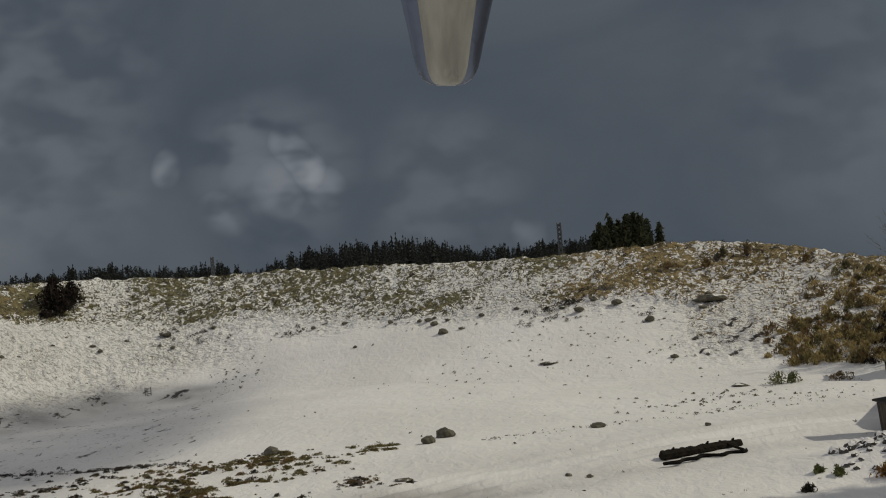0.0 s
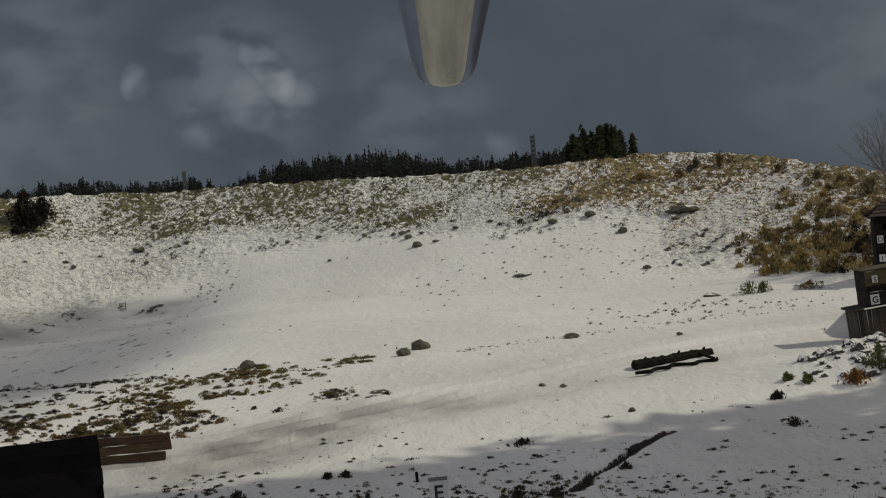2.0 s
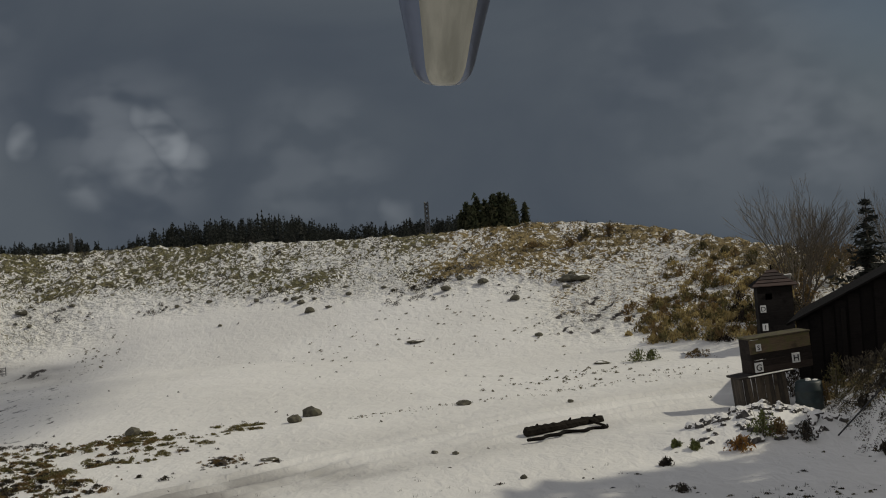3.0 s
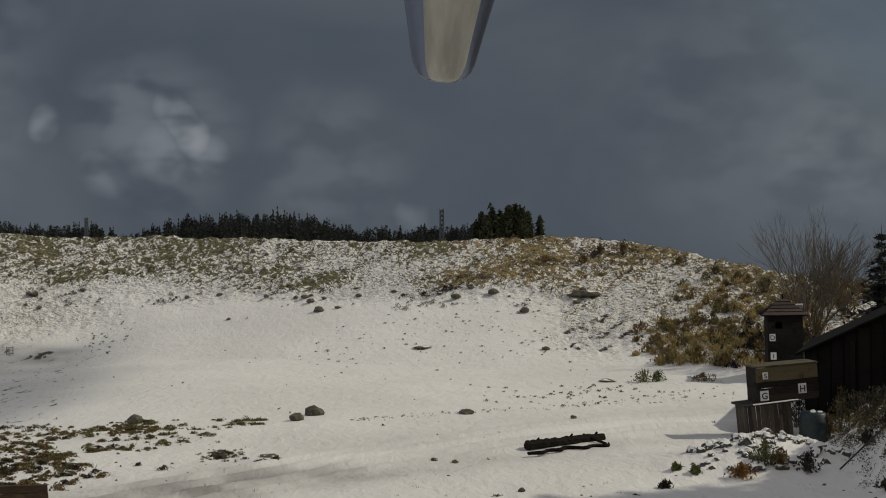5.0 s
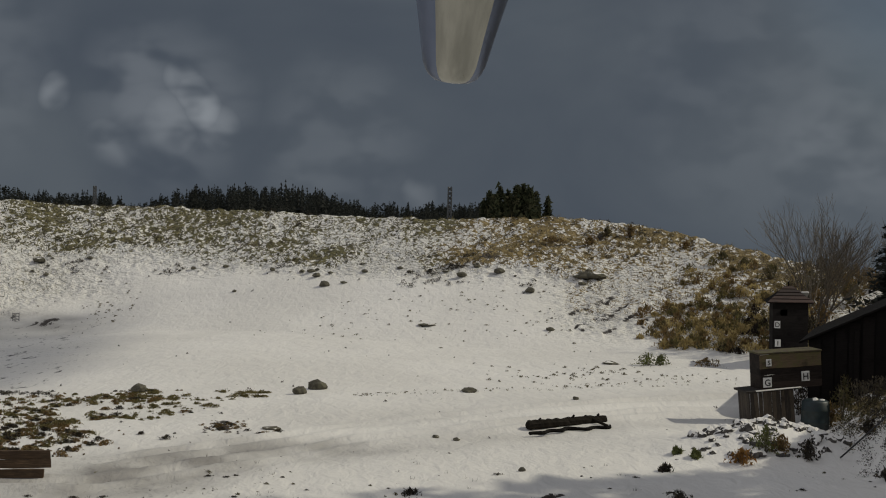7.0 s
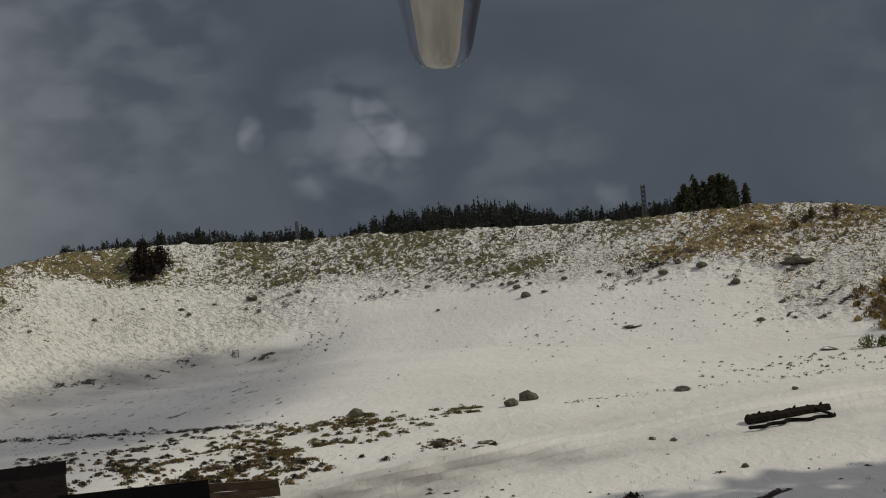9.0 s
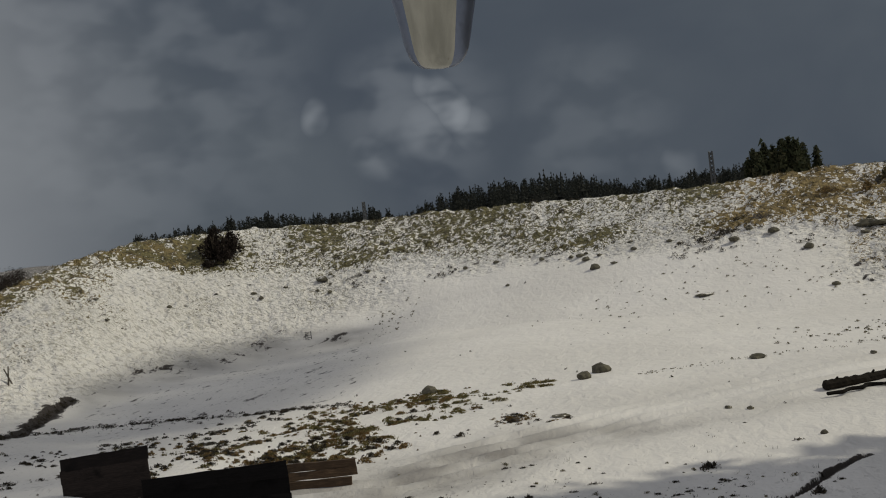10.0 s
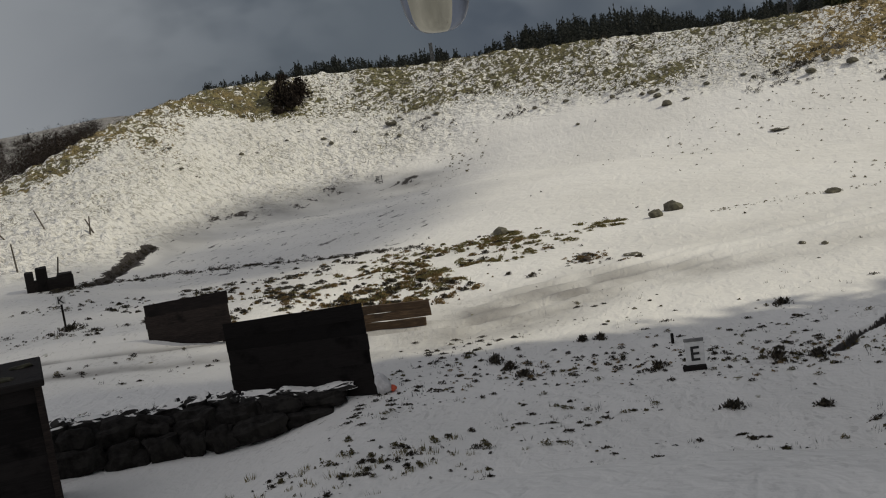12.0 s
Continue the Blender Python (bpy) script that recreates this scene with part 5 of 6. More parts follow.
k_sign = plate_sign("letter_sign", "K", spot(x, y, 28) @ Matrix.Translation((0, 0, 0.60)), 0.20, 0.20, "small white plate with a black letter K on a thin stake", letter=0.8)
part("stake", box_bm((0.045, 0.035, 0.75), Matrix.Translation((0.0, 0.03, -0.65)), 0.005), M_BLACKWOOD, k_sign, "thin dark stake")
shrub(x + 0.05, y + 0.1, 0.14, 0.4, M_HEATHER, 260, "dark grass round a stake", group="clumps in the snow", leaf=0.03, seed=300)


def boarded(name, m, length, rows, plank, material, label, category, rnd, thick=0.03, posts=(), post_tall=1.0, notch=0.0):
    """A screen of lapped horizontal boards along x that faces -y, with posts behind."""
    ob = thing(name, m, label, category)
    for k in range(rows):
        ln = length - (notch if k == 0 else 0)
        b = part("plank", plank_bm(ln, plank * 1.06, thick, rnd), material, ob)
        b.matrix_basis = pose((notch / 2 if k == 0 else 0) + rnd.uniform(-0.012, 0.012), -0.006 * (k % 2), k * plank, rnd.uniform(-1, 1), rnd.uniform(-0.5, 0.5), 0)
    for x in posts:
        part("post", box_bm((0.07, 0.07, post_tall), Matrix.Translation((x, thick / 2 + 0.045, -0.02)), 0.006), M_BLACKWOOD, ob)
    return ob


r6 = random.Random(17)
# the near screen
xa, ya, xb, yb = -6.89, 16.30, -4.52, 15.90
near = boarded("board_screen", pose((xa + xb) / 2, (ya + yb) / 2, hz(-5.5, 16.1) - 0.09, -6, -3.5, math.degrees(math.atan2(yb - ya, xb - xa))), 2.32, 6, 0.216, M_PITCH, "black tarred board screen leaning back in the snow", "board screen", r6, 0.035, (-0.85, 0.0, 0.85), 1.22, 0.16)
xa, ya, xb, yb = -10.16, 20.62, -8.46, 20.34
boarded("board_screen", pose((xa + xb) / 2, (ya + yb) / 2, hz(-9.4, 20.5) - 0.06, -8, -5.0, math.degrees(math.atan2(yb - ya, xb - xa))), 1.86, 4, 0.225, M_DARKWOOD, "dark brown lapped board screen leaning back in the snow", "board screen", r6, 0.03, (-0.7, 0.7), 0.85)
# stacked reddish planks
stack = thing("plank_stack", spot(-5.52, 19.95, 3, 0.02), "stack of reddish-brown planks edge-up in the snow", "planks")
for k in range(3):
    b = part("plank", plank_bm(1.75 + 0.12 * (k % 2), 0.142, 0.05, r6, 9, 0.016), M_REDWOOD, stack)
    b.matrix_basis = pose(0.05 * k, 0.02 * (k - 1), 0.150 * k, r6.uniform(-3, 3), r6.uniform(-0.6, 0.6), r6.uniform(-1, 1))
# half-empty sack beside the near screen
bm = rock_bm((0.22, 0.18, 0.42), 5.5)
sack = thing("sack", spot(-4.44, 15.92, 20, 0.0), "crumpled white sack with a red corner beside the board screen", "sack")
b = part("body", bm, M_SACK, sack)
b.matrix_basis = pose(0, 0, 0.10, 0, -18, 0)
b = part("corner", rock_bm((0.09, 0.09, 0.12), 8.1), M_RED, sack, "red printed corner")
b.matrix_basis = pose(0.13, -0.02, 0.05, 0, -25, 0)

# low boarded hut
hut = thing("low_hut", pose(-8.86, 12.60, hz(-8.9, 12.5) - 0.18, 0, 0, 31), "low dark boarded hut with a flat felt roof", "hut")
for k in range(9):
    b = part("plank", plank_bm(1.9, 0.225, 0.03, r6), M_BLACKWOOD, hut)
    b.matrix_basis = pose(0, -0.7 - 0.004 * (k % 2), 0.21 * k, 0, 0, 0)
    b = part("plank", plank_bm(1.4, 0.225, 0.03, r6), M_BLACKWOOD, hut)
    b.matrix_basis = pose(0.95, 0, 0.21 * k, 0, 0, 90)
for sx in (-0.95, 0.95):
    part("corner_post", box_bm((0.09, 0.09, 1.92), Matrix.Translation((sx, -0.72, 0)), 0.008), M_DARKWOOD, hut)
hut_roof = part("roof", box_bm((2.06, 1.6, 0.075), Matrix.Translation((0.0, -0.02, 1.90)), 0.012, 0.006), M_BLACKWOOD, hut)
for k, (mx, my, mw) in enumerate(((-0.6, -0.55, 0.4), (0.05, -0.5, 0.55), (0.55, -0.45, 0.35), (0.8, 0.2, 0.3), (0.2, 0.3, 0.6))):
    b = part("moss", rock_bm((mw, mw * 0.6, 0.07), 21 + k), M_MOSS, hut_roof, "mossy litter on the roof")
    b.location = (mx, my, 1.985)

# dark eroded edge at the foot of the far bank
u = np.linspace(0, 1, 150)
line = np.array([sight(-30.4 + 5.0 * k, float(np.interp(-30.4 + 5.0 * k, [-30.4, -28.0, -27.2, -26.4, -25.4], [-7.1, -7.08, -6.75, -6.3, -5.87]))) for k in u])
line += rng.normal(0, 0.10, line.shape)
w = rng.uniform(0.04, 0.17, 150)
stuff("eroded_edge", clumps(line, 60, w, w * 0.4 + 0.03, 0.02), M_HEATHER, "dark eroded peat edge at the foot of the snowy bank", "bank edge")

# broken timber housing at the foot of the far bank
x, y = sight(-30.35, -6.92)
ruin = thing("timber_housing", spot(x, y, 28, 0.03), "broken black timber housing with two upright stubs", "trap housing")
for dx, w, h in ((-0.50, 0.22, 0.62), (-0.16, 0.30, 0.70), (0.10, 1.15, 0.36), (0.45, 0.42, 0.44)):
    part("block", box_bm((w, 0.5, h), Matrix.Translation((dx, 0.05 * dx, 0)), 0.02, 0.012, r6), M_BLACKWOOD, ruin)
for k, (az, el, h, lean) in enumerate(((-30.1, -4.15, 0.75, 22), (-28.15, -4.75, 0.6, -6), (-28.0, -4.7, 0.6, 24), (-31.6, -5.9, 0.9, 3), (-29.9, -6.3, 0.55, -12), (-31.9, -4.3, 0.8, 38))):
    x, y = sight(az, el)
    bm = bmesh.new()
    tube(bm, (0, 0, -0.1), (0, 0, h), 0.035, 0.025, 6)
    solid("stick", bm, M_BARK, spot(x, y) @ pose(0, 0, 0, 0, -lean, 0), "thin bare stick leaning in the snow", "stick", "sticks on the bank")
x, y = sight(-14.4, -4.55)
cage = thing("wire_post", spot(x, y, 10), "small grey wire cage on the snowy slope", "post")
for sx in (-0.13, 0.13):
    part("upright", box_bm((0.035, 0.035, 0.42), Matrix.Translation((sx, 0, -0.05)), 0.004), M_FELT, cage)
for z in (0.06, 0.18, 0.32):
    part("rung", box_bm((0.26, 0.02, 0.025), Matrix.Translation((0, 0, z)), 0.004), M_FELT, cage)

# fallen log with a thin branch before it
lx0, ly0 = sight(9.45, -9.35)
lx1, ly1 = sight(13.5, -8.75)
ang = math.degrees(math.atan2(ly1 - ly0, lx1 - lx0))
ln = math.hypot(lx1 - lx0, ly1 - ly0)


def ragged_log(length, radius, seed, sides=9, parts=22, wave=0.0):
    bm = bmesh.new()
    rings = []
    for i in range(parts + 1):
        u = i / parts
        ring = []
        for j in range(sides):
            a = 2 * math.pi * j / sides
            d = Vector((u * 6, math.cos(a) * 1.2, math.sin(a) * 1.2 + seed))
            r = radius * (1 + 0.20 * noise.noise(d) + 0.24 * noise.noise(d * 2.6) + 0.12 * noise.noise(d * 6.5)) * (0.9 if i in (0, parts) else 1)
            ring.append(bm.verts.new((u * length - length / 2, math.cos(a) * r + wave * noise.noise(Vector((u * 5, seed, 0))), math.sin(a) * r + radius * 0.7)))
        rings.append(ring)
    for p, q in zip(rings, rings[1:]):
        for j in range(sides):
            bm.faces.new((p[j], p[(j + 1) % sides], q[(j + 1) % sides], q[j]))
    bm.faces.new(rings[0][::-1])
    bm.faces.new(rings[-1])
    bmesh.ops.recalc_face_normals(bm, faces=bm.faces)
    return bm


ln *= 0.9
log = thing("fallen_log", spot((lx0 + lx1) / 2 - 0.05, (ly0 + ly1) / 2 - 0.2, ang), "dark wet log with broken stubs lying in the snow", "log")
part("log", ragged_log(ln * 1.0, 0.098, 3.0, 9, 40), M_LOG, log)
for u, h in ((-0.36, 0.06), (0.07, 0.07), (0.40, 0.05)):
    bm = bmesh.new()
    tube(bm, (u * ln, 0, 0.15), (u * ln + 0.03, -0.02, 0.15 + h), 0.035, 0.018, 5)
    part("stub", bm, M_LOG, log)
branch = thing("fallen_branch", spot((lx0 + lx1) / 2 - 0.10, (ly0 + ly1) / 2 - 0.85, ang + 0.5, -0.02), "thin dark branch lying in the snow beside a log", "branch")
part("branch", ragged_log(ln * 1.03, 0.042, 9.0, 6, 26, 0.42), M_LOG, branch)
bm = bmesh.new()
tube(bm, (ln * 0.49, 0.02, 0.03), (ln * 0.47, 0.74, 0.14), 0.03, 0.035, 6)
part("fork", bm, M_LOG, branch)

# ---------------------------------------------------------------- the huts with letters
cx, cy = 10.14, 26.36
TURN = 2.0
crate = thing("plank_crate", pose(cx, cy, -0.13, 0, -5.5, TURN), "weathered crate of upright grey planks", "crate")
for k in range(10):
    b = part("plank", box_bm((0.097, 0.028, 0.88), bevel=0.004, rough=0.006, rnd=r6), M_GREYWOOD, crate)
    b.matrix_basis = pose(-0.565 + 0.1035 * k, -0.34 + r6.uniform(-0.010, 0.010), r6.uniform(-0.03, 0.02), 0, r6.uniform(-1.2, 1.2), 0)
for k in range(5):
    for s in (-0.62, 0.41):
        b = part("plank", box_bm((0.122, 0.028, 0.86), bevel=0.004), M_GREYWOOD, crate)
        b.matrix_basis = pose(s, -0.26 + 0.132 * k, 0, 0, 0, 90)
crate_lid = part("lid", box_bm((1.20, 0.80, 0.05), Matrix.Translation((-0.10, 0.0, 0.86)), 0.008, 0.008), M_GREYWOOD, crate)
part("ledge", box_bm((1.08, 0.08, 0.022), Matrix.Translation((0.06, -0.375, 0.890)), 0.006, 0.003), M_SNOWCAP, crate_lid, "strip of snow on the lid's edge")
trap_box = thing("trap_box", pose(cx + 0.33, cy + 0.05, 0.80, 0, -4.0, TURN), "mossy horizontal-boarded box standing on a crate", "box")
for k in range(5):
    ob = part("plank", plank_bm(1.46, 0.158, 0.03, r6), M_BOXWOOD if k > 2 else M_DARKWOOD, trap_box)
    ob.matrix_basis = pose(0, -0.30 - 0.005 * (k % 2), 0.155 * k, 0, r6.uniform(-0.6, 0.6), 0)
    for s in (-0.72, 0.72):
        ob = part("plank", plank_bm(0.58, 0.158, 0.03, r6), M_DARKWOOD, trap_box)
        ob.matrix_basis = pose(s, 0, 0.155 * k, 0, 0, 90)
part("top", box_bm((1.50, 0.66, 0.04), Matrix.Translation((0, 0, 0.785)), 0.006, 0.004), M_BOXWOOD, trap_box)


def fix_sign(text, base, dx, dz, w, h, front, label):
    m = base.matrix_world @ pose(dx, front, dz, 0, 0, 0)
    return plate_sign("letter_sign", text, m, w, h, label, letter=0.66)


bpy.context.view_layer.update()
fix_sign("G", trap_box, -0.58, 0.04, 0.20, 0.225, -0.335, "white plate with a black letter G on the box")
fix_sign("H", trap_box, 0.33, 0.13, 0.19, 0.225, -0.335, "white plate with a black letter H on the box")
fix_sign("S", trap_box, -0.53, 0.52, 0.125, 0.16, -0.335, "small mossy plate with a faded letter S on the box")

hx, hy = bearing(21.68, 40)
base_z = hz(hx, hy) - 0.05
tower = thing("lookout_hut", pose(hx, hy, base_z, 0, -1.0, -16), "dark boarded hut with a reddish board roof", "hut")
eave = 2.12 - base_z
n_rows = int(eave / 0.2)
for k in range(n_rows):
    top = k * eave / n_rows
    side = k in (n_rows - 2,)
    for dx, ln2 in ((-0.42, 0.24), (0.23, 0.64)) if side else ((0, 1.08),):
        b = part("plank", plank_bm(ln2, eave / n_rows * 1.05, 0.03, r6, 3), M_BLACKWOOD, tower)
        b.matrix_basis = pose(dx, -0.62 - 0.004 * (k % 2), top, 0, 0, 0)
    for s in (-0.53, 0.53):
        b = part("plank", plank_bm(1.22, eave / n_rows * 1.05, 0.03, r6, 3), M_BLACKWOOD, tower)
        b.matrix_basis = pose(s, 0, top, 0, 0, 90)
    b = part("plank", plank_bm(1.08, eave / n_rows * 1.05, 0.03, r6, 3), M_BLACKWOOD, tower)
    b.matrix_basis = pose(0, 0.62, top, 0, 0, 0)
bm = bmesh.new()
apex = eave + 0.50
ring = [bm.verts.new(v) for v in ((-0.72, -0.84, eave), (0.72, -0.84, eave), (0.72, 0.84, eave), (-0.72, 0.84, eave))]
tip = [bm.verts.new(v) for v in ((-0.12, 0, apex), (0.12, 0, apex))]
for f in ((ring[0], ring[1], tip[1], tip[0]), (ring[1], ring[2], tip[1]), (ring[2], ring[3], tip[0], tip[1]), (ring[3], ring[0], tip[0]), (ring[3], ring[2], ring[1], ring[0])):
    bm.faces.new(f)
tower_roof = part("roof", bm, M_PITCH, tower)
slope = math.degrees(math.atan2(0.50, 0.84))
tilt = Vector((0, -0.50, 0.84)).normalized()
for k in range(5):
    bm = bmesh.new()
    low, high = k / 5 + 0.01, (k + 1.15) / 5 - 0.03
    ring = []
    for u in (low, high):
        half = 0.74 * (1 - u) + 0.12 * u + r6.uniform(-0.02, 0.03)
        for s in (-1, 1):
            p = Vector((s * half, -0.86 * (1 - u), eave + 0.50 * u)) + tilt * (0.03 if u == low else 0.008)
            ring.append((bm.verts.new(p), bm.verts.new(p + tilt * 0.022)))
    (a0, a1), (b0, b1), (c0, c1), (d0, d1) = ring
    for f in ((a1, b1, d1, c1), (a0, c0, d0, b0), (a0, b0, b1, a1), (b0, d0, d1, b1), (d0, c0, c1, d1), (c0, a0, a1, c1)):
        bm.faces.new(f)
    part("roof_board", bm, M_ROOFWOOD, tower_roof)
part("finial", box_bm((0.05, 0.05, 0.2), Matrix.Translation((0, 0, apex - 0.02)), 0.004), M_PITCH, tower)
part("snow", box_bm((0.5, 0.3, 0.05), pose(0.42, 0.45, eave + 0.22, -slope, 0, 0), 0.015, 0.01), M_SNOWCAP, tower_roof, "snow lying on the roof's back")
bpy.context.view_layer.update()
fix_sign("D", tower, -0.40, eave - 0.80, 0.18, 0.23, -0.655, "white plate with a black letter D on the dark hut")
fix_sign("I", tower, -0.38, eave - 1.39, 0.18, 0.23, -0.655, "white plate with a black letter I on the dark hut")

# dark gabled shed against the embankment
sx, sy = bearing(27.2, 29.8)
shed = thing("gabled_shed", pose(sx, sy, 0.15, 0, 0, -27), "black boarded shed with a sloping felt roof", "shed")
bm = bmesh.new()
W, EZ, RZ, DP = 2.40, 1.61, 2.80, 4.5
prof = [(-W, 0), (W, 0), (W, EZ), (0, RZ), (-W, EZ)]
fr = [bm.verts.new((px, 0, pz)) for px, pz in prof]
bk = [bm.verts.new((px, DP, pz)) for px, pz in prof]
bm.faces.new(fr)
bm.faces.new(bk[::-1])
for i in range(5):
    j = (i + 1) % 5
    bm.faces.new((fr[j], fr[i], bk[i], bk[j]))
bmesh.ops.recalc_face_normals(bm, faces=bm.faces)
part("wall", bm, M_PITCH, shed)
for k in range(16):
    px = -W + 0.15 + 0.30 * k
    top = EZ + (RZ - EZ) * (1 - abs(px) / W)
    b = part("board", box_bm((0.26, 0.025, top - 0.06), bevel=0.004), M_PITCH, shed)
    b.matrix_basis = pose(px, -0.016, 0.0, 0, 0, 0)
pitch = math.degrees(math.atan2(RZ - EZ, W))
for s in (-1, 1):
    b = part("roof_sheet", box_bm((math.hypot(W, RZ - EZ) + 0.25, DP + 0.3, 0.05), bevel=0.01), M_PITCH, shed)
    b.matrix_basis = pose(s * W * 0.54, DP / 2 - 0.05, (EZ + RZ) / 2 - 0.04, 0, s * pitch, 0)
part("corner_post", box_bm((0.12, 0.08, 1.9), Matrix.Translation((-1.3, -0.07, 0)), 0.008), M_PITCH, shed)

# teal drum with snow on it
dx, dy = bearing(22.95, 27.4)
drum = thing("plastic_drum", pose(dx, dy, hz(dx, dy) - 0.03, 0, 0, 0), "dark teal plastic drum with patches of snow on top", "drum")
bm = bmesh.new()
prev = None
for r, z in ((0.27, 0), (0.30, 0.05), (0.30, 0.2), (0.315, 0.22), (0.30, 0.25), (0.30, 0.45), (0.315, 0.47), (0.30, 0.50), (0.29, 0.66), (0.24, 0.70)):
    ring = [bm.verts.new((r * math.cos(2 * math.pi * i / 20), r * math.sin(2 * math.pi * i / 20), z)) for i in range(20)]
    if prev:
        for i in range(20):
            bm.faces.new((prev[i], prev[(i + 1) % 20], ring[(i + 1) % 20], ring[i]))
    prev = ring
bm.faces.new(prev)
drum_body = part("body", bm, M_TEAL, drum, smooth=True)
for k, (px, py) in enumerate(((-0.06, -0.12), (0.11, -0.1), (0.02, 0.08))):
    b = part("snow", rock_bm((0.12, 0.10, 0.06), 30 + k), M_SNOWCAP, drum_body, "patch of snow")
    b.location = (px, py, 0.705)

# black pipe leaning on the embankment
p0, p1 = sight(24.1, -10.0), sight(27.3, -7.0)
bm = bmesh.new()
z0, z1 = hz(*p0) + 0.03, hz(*p1) + 0.12
tube(bm, (0, 0, 0), (p1[0] - p0[0], p1[1] - p0[1], z1 - z0), 0.016, 0.016, 8)
solid("pipe", bm, M_CABLE, pose(p0[0], p0[1], z0), "thin black pipe lying up the snowy embankment", "pipe")

# ---------------------------------------------------------------- masts on the skyline


def mast(az, r, el, wide, label):
    x, y = bearing(az, r)
    z = hz(x, y)
    tall = 4.2 + r * math.tan(radians(el)) - z
    ob = thing("lattice_mast", pose(x, y, z, 0, 0, -az), label, "mast")
    for sx, sy in ((-1, -1), (1, -1), (1, 1), (-1, 1)):
        bm = bmesh.new()
        tube(bm, (sx * wide, sy * wide, 0), (sx * wide * 0.8, sy * wide * 0.8, tall), 0.11, 0.11, 4)
        part("leg", bm, M_MAST, ob)
    n = int(tall / (wide * 2.2))
    for k in range(n):
        for s in (-1, 1):
            bm = bmesh.new()
            za, zb = tall * k / n, tall * (k + 1) / n
            q = wide * 0.9
            tube(bm, (-q * s, -q, za), (q * s, -q, zb), 0.08, 0.08, 4)
            part("brace", bm, M_MAST, ob)
    return ob


mast(5.62, 140, 2.10, 0.24, "thin grey lattice mast beyond the rim")
mast(-11.05, 140, 1.70, 0.16, "small grey lattice mast beyond the rim")

# sprigs and tufts in the shaded snow below the stone wall
near_wall = np.array([[-3.75, 12.6]]) + rng.normal(0, 1, (120, 2)) * (0.75, 0.42)
near_w = 0.015 + 0.07 * rng.uniform(0, 1, 120) ** 2.0
stuff("wall_heather", clumps(near_wall[:50], 110, near_w[:50], near_w[:50] * 0.4 + 0.02, 0.014), M_HEATHER, "dark heather sprigs in shaded snow below a stone wall", "grass")
stuff("wall_olive", clumps(near_wall[50:85], 110, near_w[50:85], near_w[50:85] * 0.5 + 0.03, 0.014), M_OLIVE, "olive moss clumps in shaded snow below a stone wall", "grass")
stuff("wall_grass", tufts(near_wall[85:], 22, rng.uniform(0.05, 0.11, 35), 0.06, 0.006, 0.5), M_STRIP, "olive grass tufts in shaded snow below a stone wall", "grass")

# ---------------------------------------------------------------- the polished barrel over the viewer
MUZZLE = Vector((0.0197, 0.1988, 4.2278))
barrel = thing("steel_barrel", Matrix.Translation(MUZZLE) @ pose(0, 0, 0, 0, 4.0, 0) @ pose(0, 0, 0, -78, 0, 0), "polished steel gun barrel, sky and snow reflections put into its colours", "barrel")
N = 64
PROFILE = [(0.0, 0.0017), (0.0002, 0.0029), (0.0009, 0.0040), (0.0019, 0.00475), (0.0032, 0.0053), (0.0050, 0.0057), (0.0080, 0.0063), (0.0112, 0.0070), (0.0148, 0.0078), (0.022, 0.0090), (0.04, 0.0105), (0.20, 0.0115)]


def lathe(profile, a0, a1, n, closed):
    """Rings about the y axis from angle a0 to a1 (degrees, 0 points down), joined into a skin."""
    bm = bmesh.new()
    rings = []
    for back, r in profile:
        rings.append([bm.verts.new((r * math.sin(radians(a0 + (a1 - a0) * i / n)), -back, -r * math.cos(radians(a0 + (a1 - a0) * i / n)))) for i in range(n if closed else n + 1)])
    for p, q in zip(rings, rings[1:]):
        for i in range(n):
            k = (i + 1) % len(p)
            bm.faces.new((p[i], p[k], q[k], q[i]))
    return bm, rings


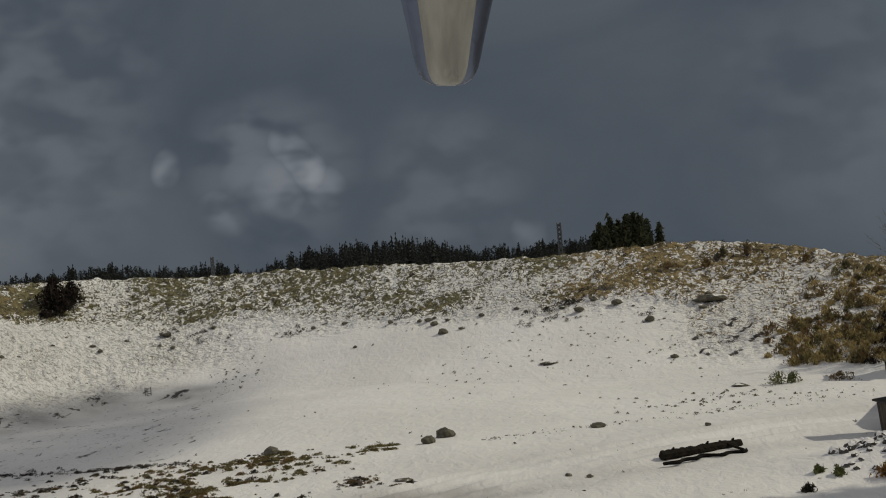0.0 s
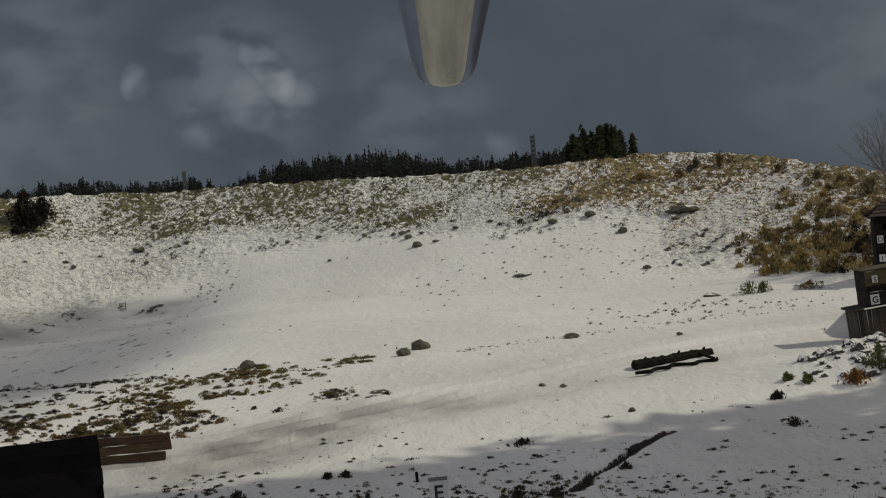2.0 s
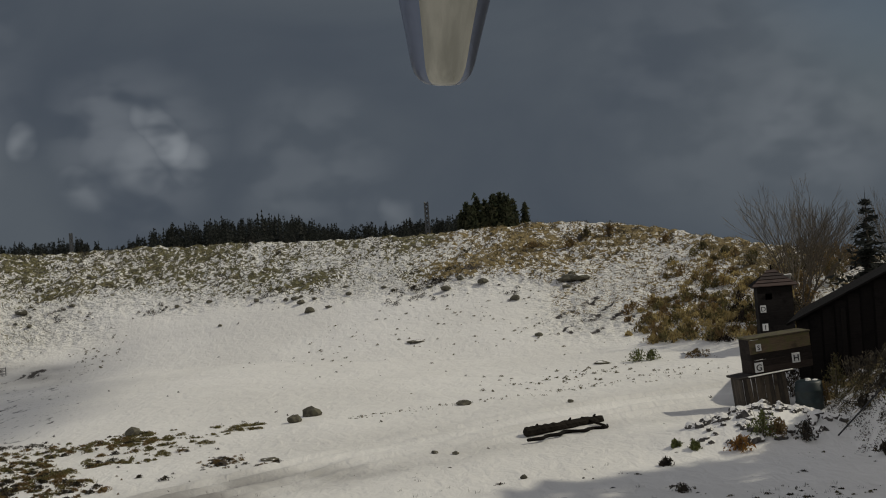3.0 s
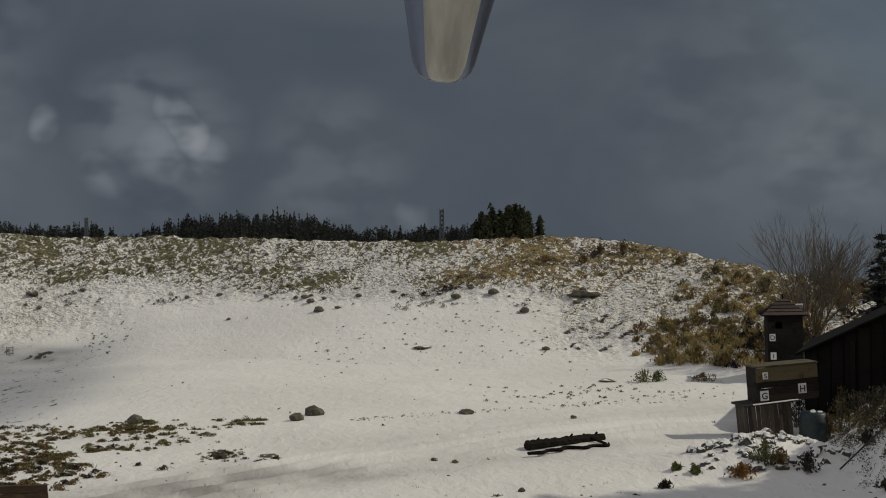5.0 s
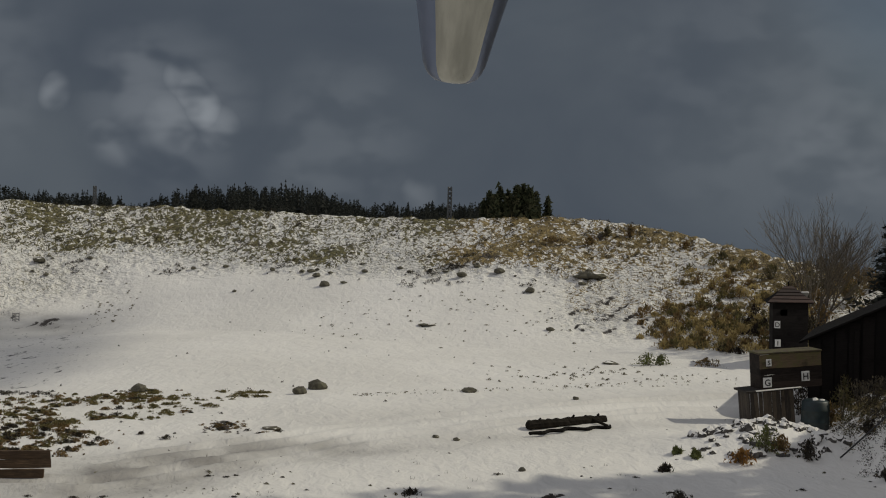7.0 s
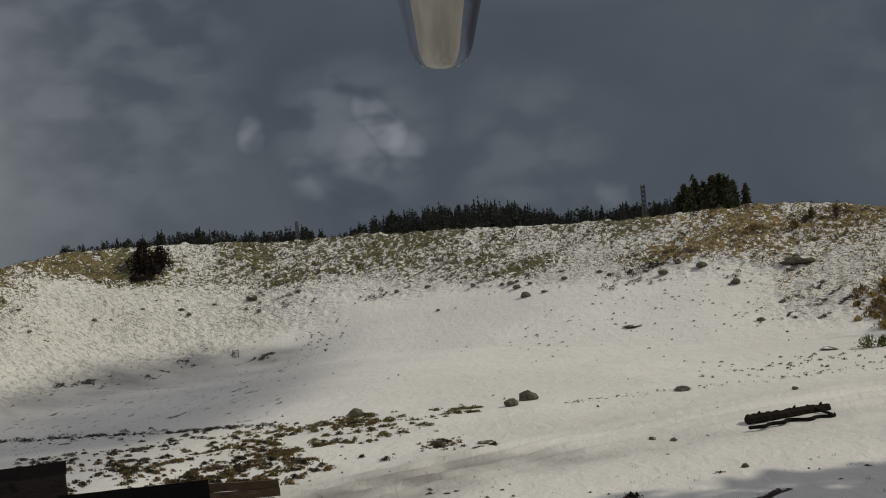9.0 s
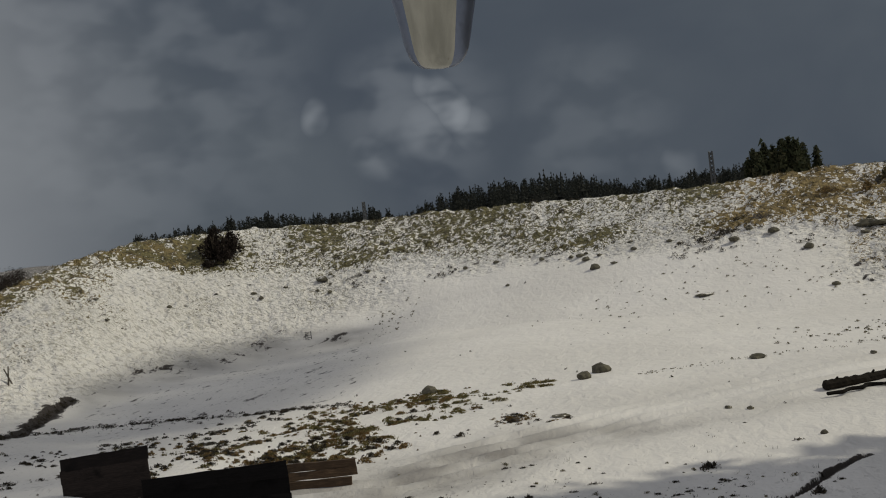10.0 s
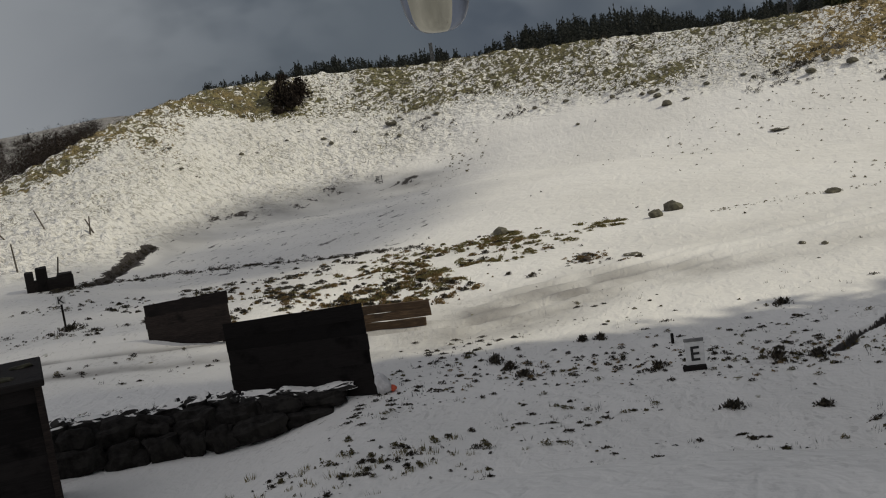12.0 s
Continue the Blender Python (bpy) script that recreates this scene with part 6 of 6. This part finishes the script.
# dark sides and pale underside: sky and snow reflections painted as two materials
bm, rings = lathe(PROFILE, 38, 322, 52, False)
bm.faces.new(rings[-1])
part("tube", bm, M_SKY_STEEL, barrel, "steel in the dark tone of the reflected sky", smooth=True)
bm, rings = lathe([(0.0001, 0.0016), (0.15, 0.0016)], 0, 360, N, True)
bm.faces.new(rings[-1])
part("bore", bm, M_SKY_STEEL, barrel, smooth=True)
bm, rings = lathe([(b, r + 0.00012 * (b > 0)) for b, r in PROFILE], -38, 38, 28, False)
part("underside", bm, M_STEEL, barrel, "polished streaky steel", smooth=True)

# ---------------------------------------------------------------- unseen cloud added between the sun and the hollow to shade its left side
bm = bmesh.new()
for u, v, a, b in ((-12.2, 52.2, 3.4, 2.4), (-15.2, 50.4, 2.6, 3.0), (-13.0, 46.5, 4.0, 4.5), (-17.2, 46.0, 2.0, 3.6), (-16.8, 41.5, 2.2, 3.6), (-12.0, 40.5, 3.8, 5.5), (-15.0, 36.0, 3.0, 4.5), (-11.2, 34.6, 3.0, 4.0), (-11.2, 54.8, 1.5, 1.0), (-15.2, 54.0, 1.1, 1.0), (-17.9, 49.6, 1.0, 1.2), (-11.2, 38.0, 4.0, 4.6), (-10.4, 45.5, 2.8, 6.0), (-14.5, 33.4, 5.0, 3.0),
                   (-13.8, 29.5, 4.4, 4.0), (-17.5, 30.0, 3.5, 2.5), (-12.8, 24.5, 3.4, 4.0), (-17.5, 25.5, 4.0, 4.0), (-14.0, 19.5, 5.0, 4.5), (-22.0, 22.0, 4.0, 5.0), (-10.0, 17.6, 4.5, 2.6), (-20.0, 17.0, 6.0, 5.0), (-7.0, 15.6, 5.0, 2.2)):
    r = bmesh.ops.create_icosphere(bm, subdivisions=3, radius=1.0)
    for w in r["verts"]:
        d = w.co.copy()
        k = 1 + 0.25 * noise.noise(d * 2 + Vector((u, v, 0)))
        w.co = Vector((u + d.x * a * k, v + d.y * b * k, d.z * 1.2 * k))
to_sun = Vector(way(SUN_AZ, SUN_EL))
solid("cloud", bm, M_SHADE_CLOUD, Matrix.Translation(to_sun * 150), "unseen cloud shape added to shade the slope and floor of the hollow", "cloud", kind="structure", smooth=True)
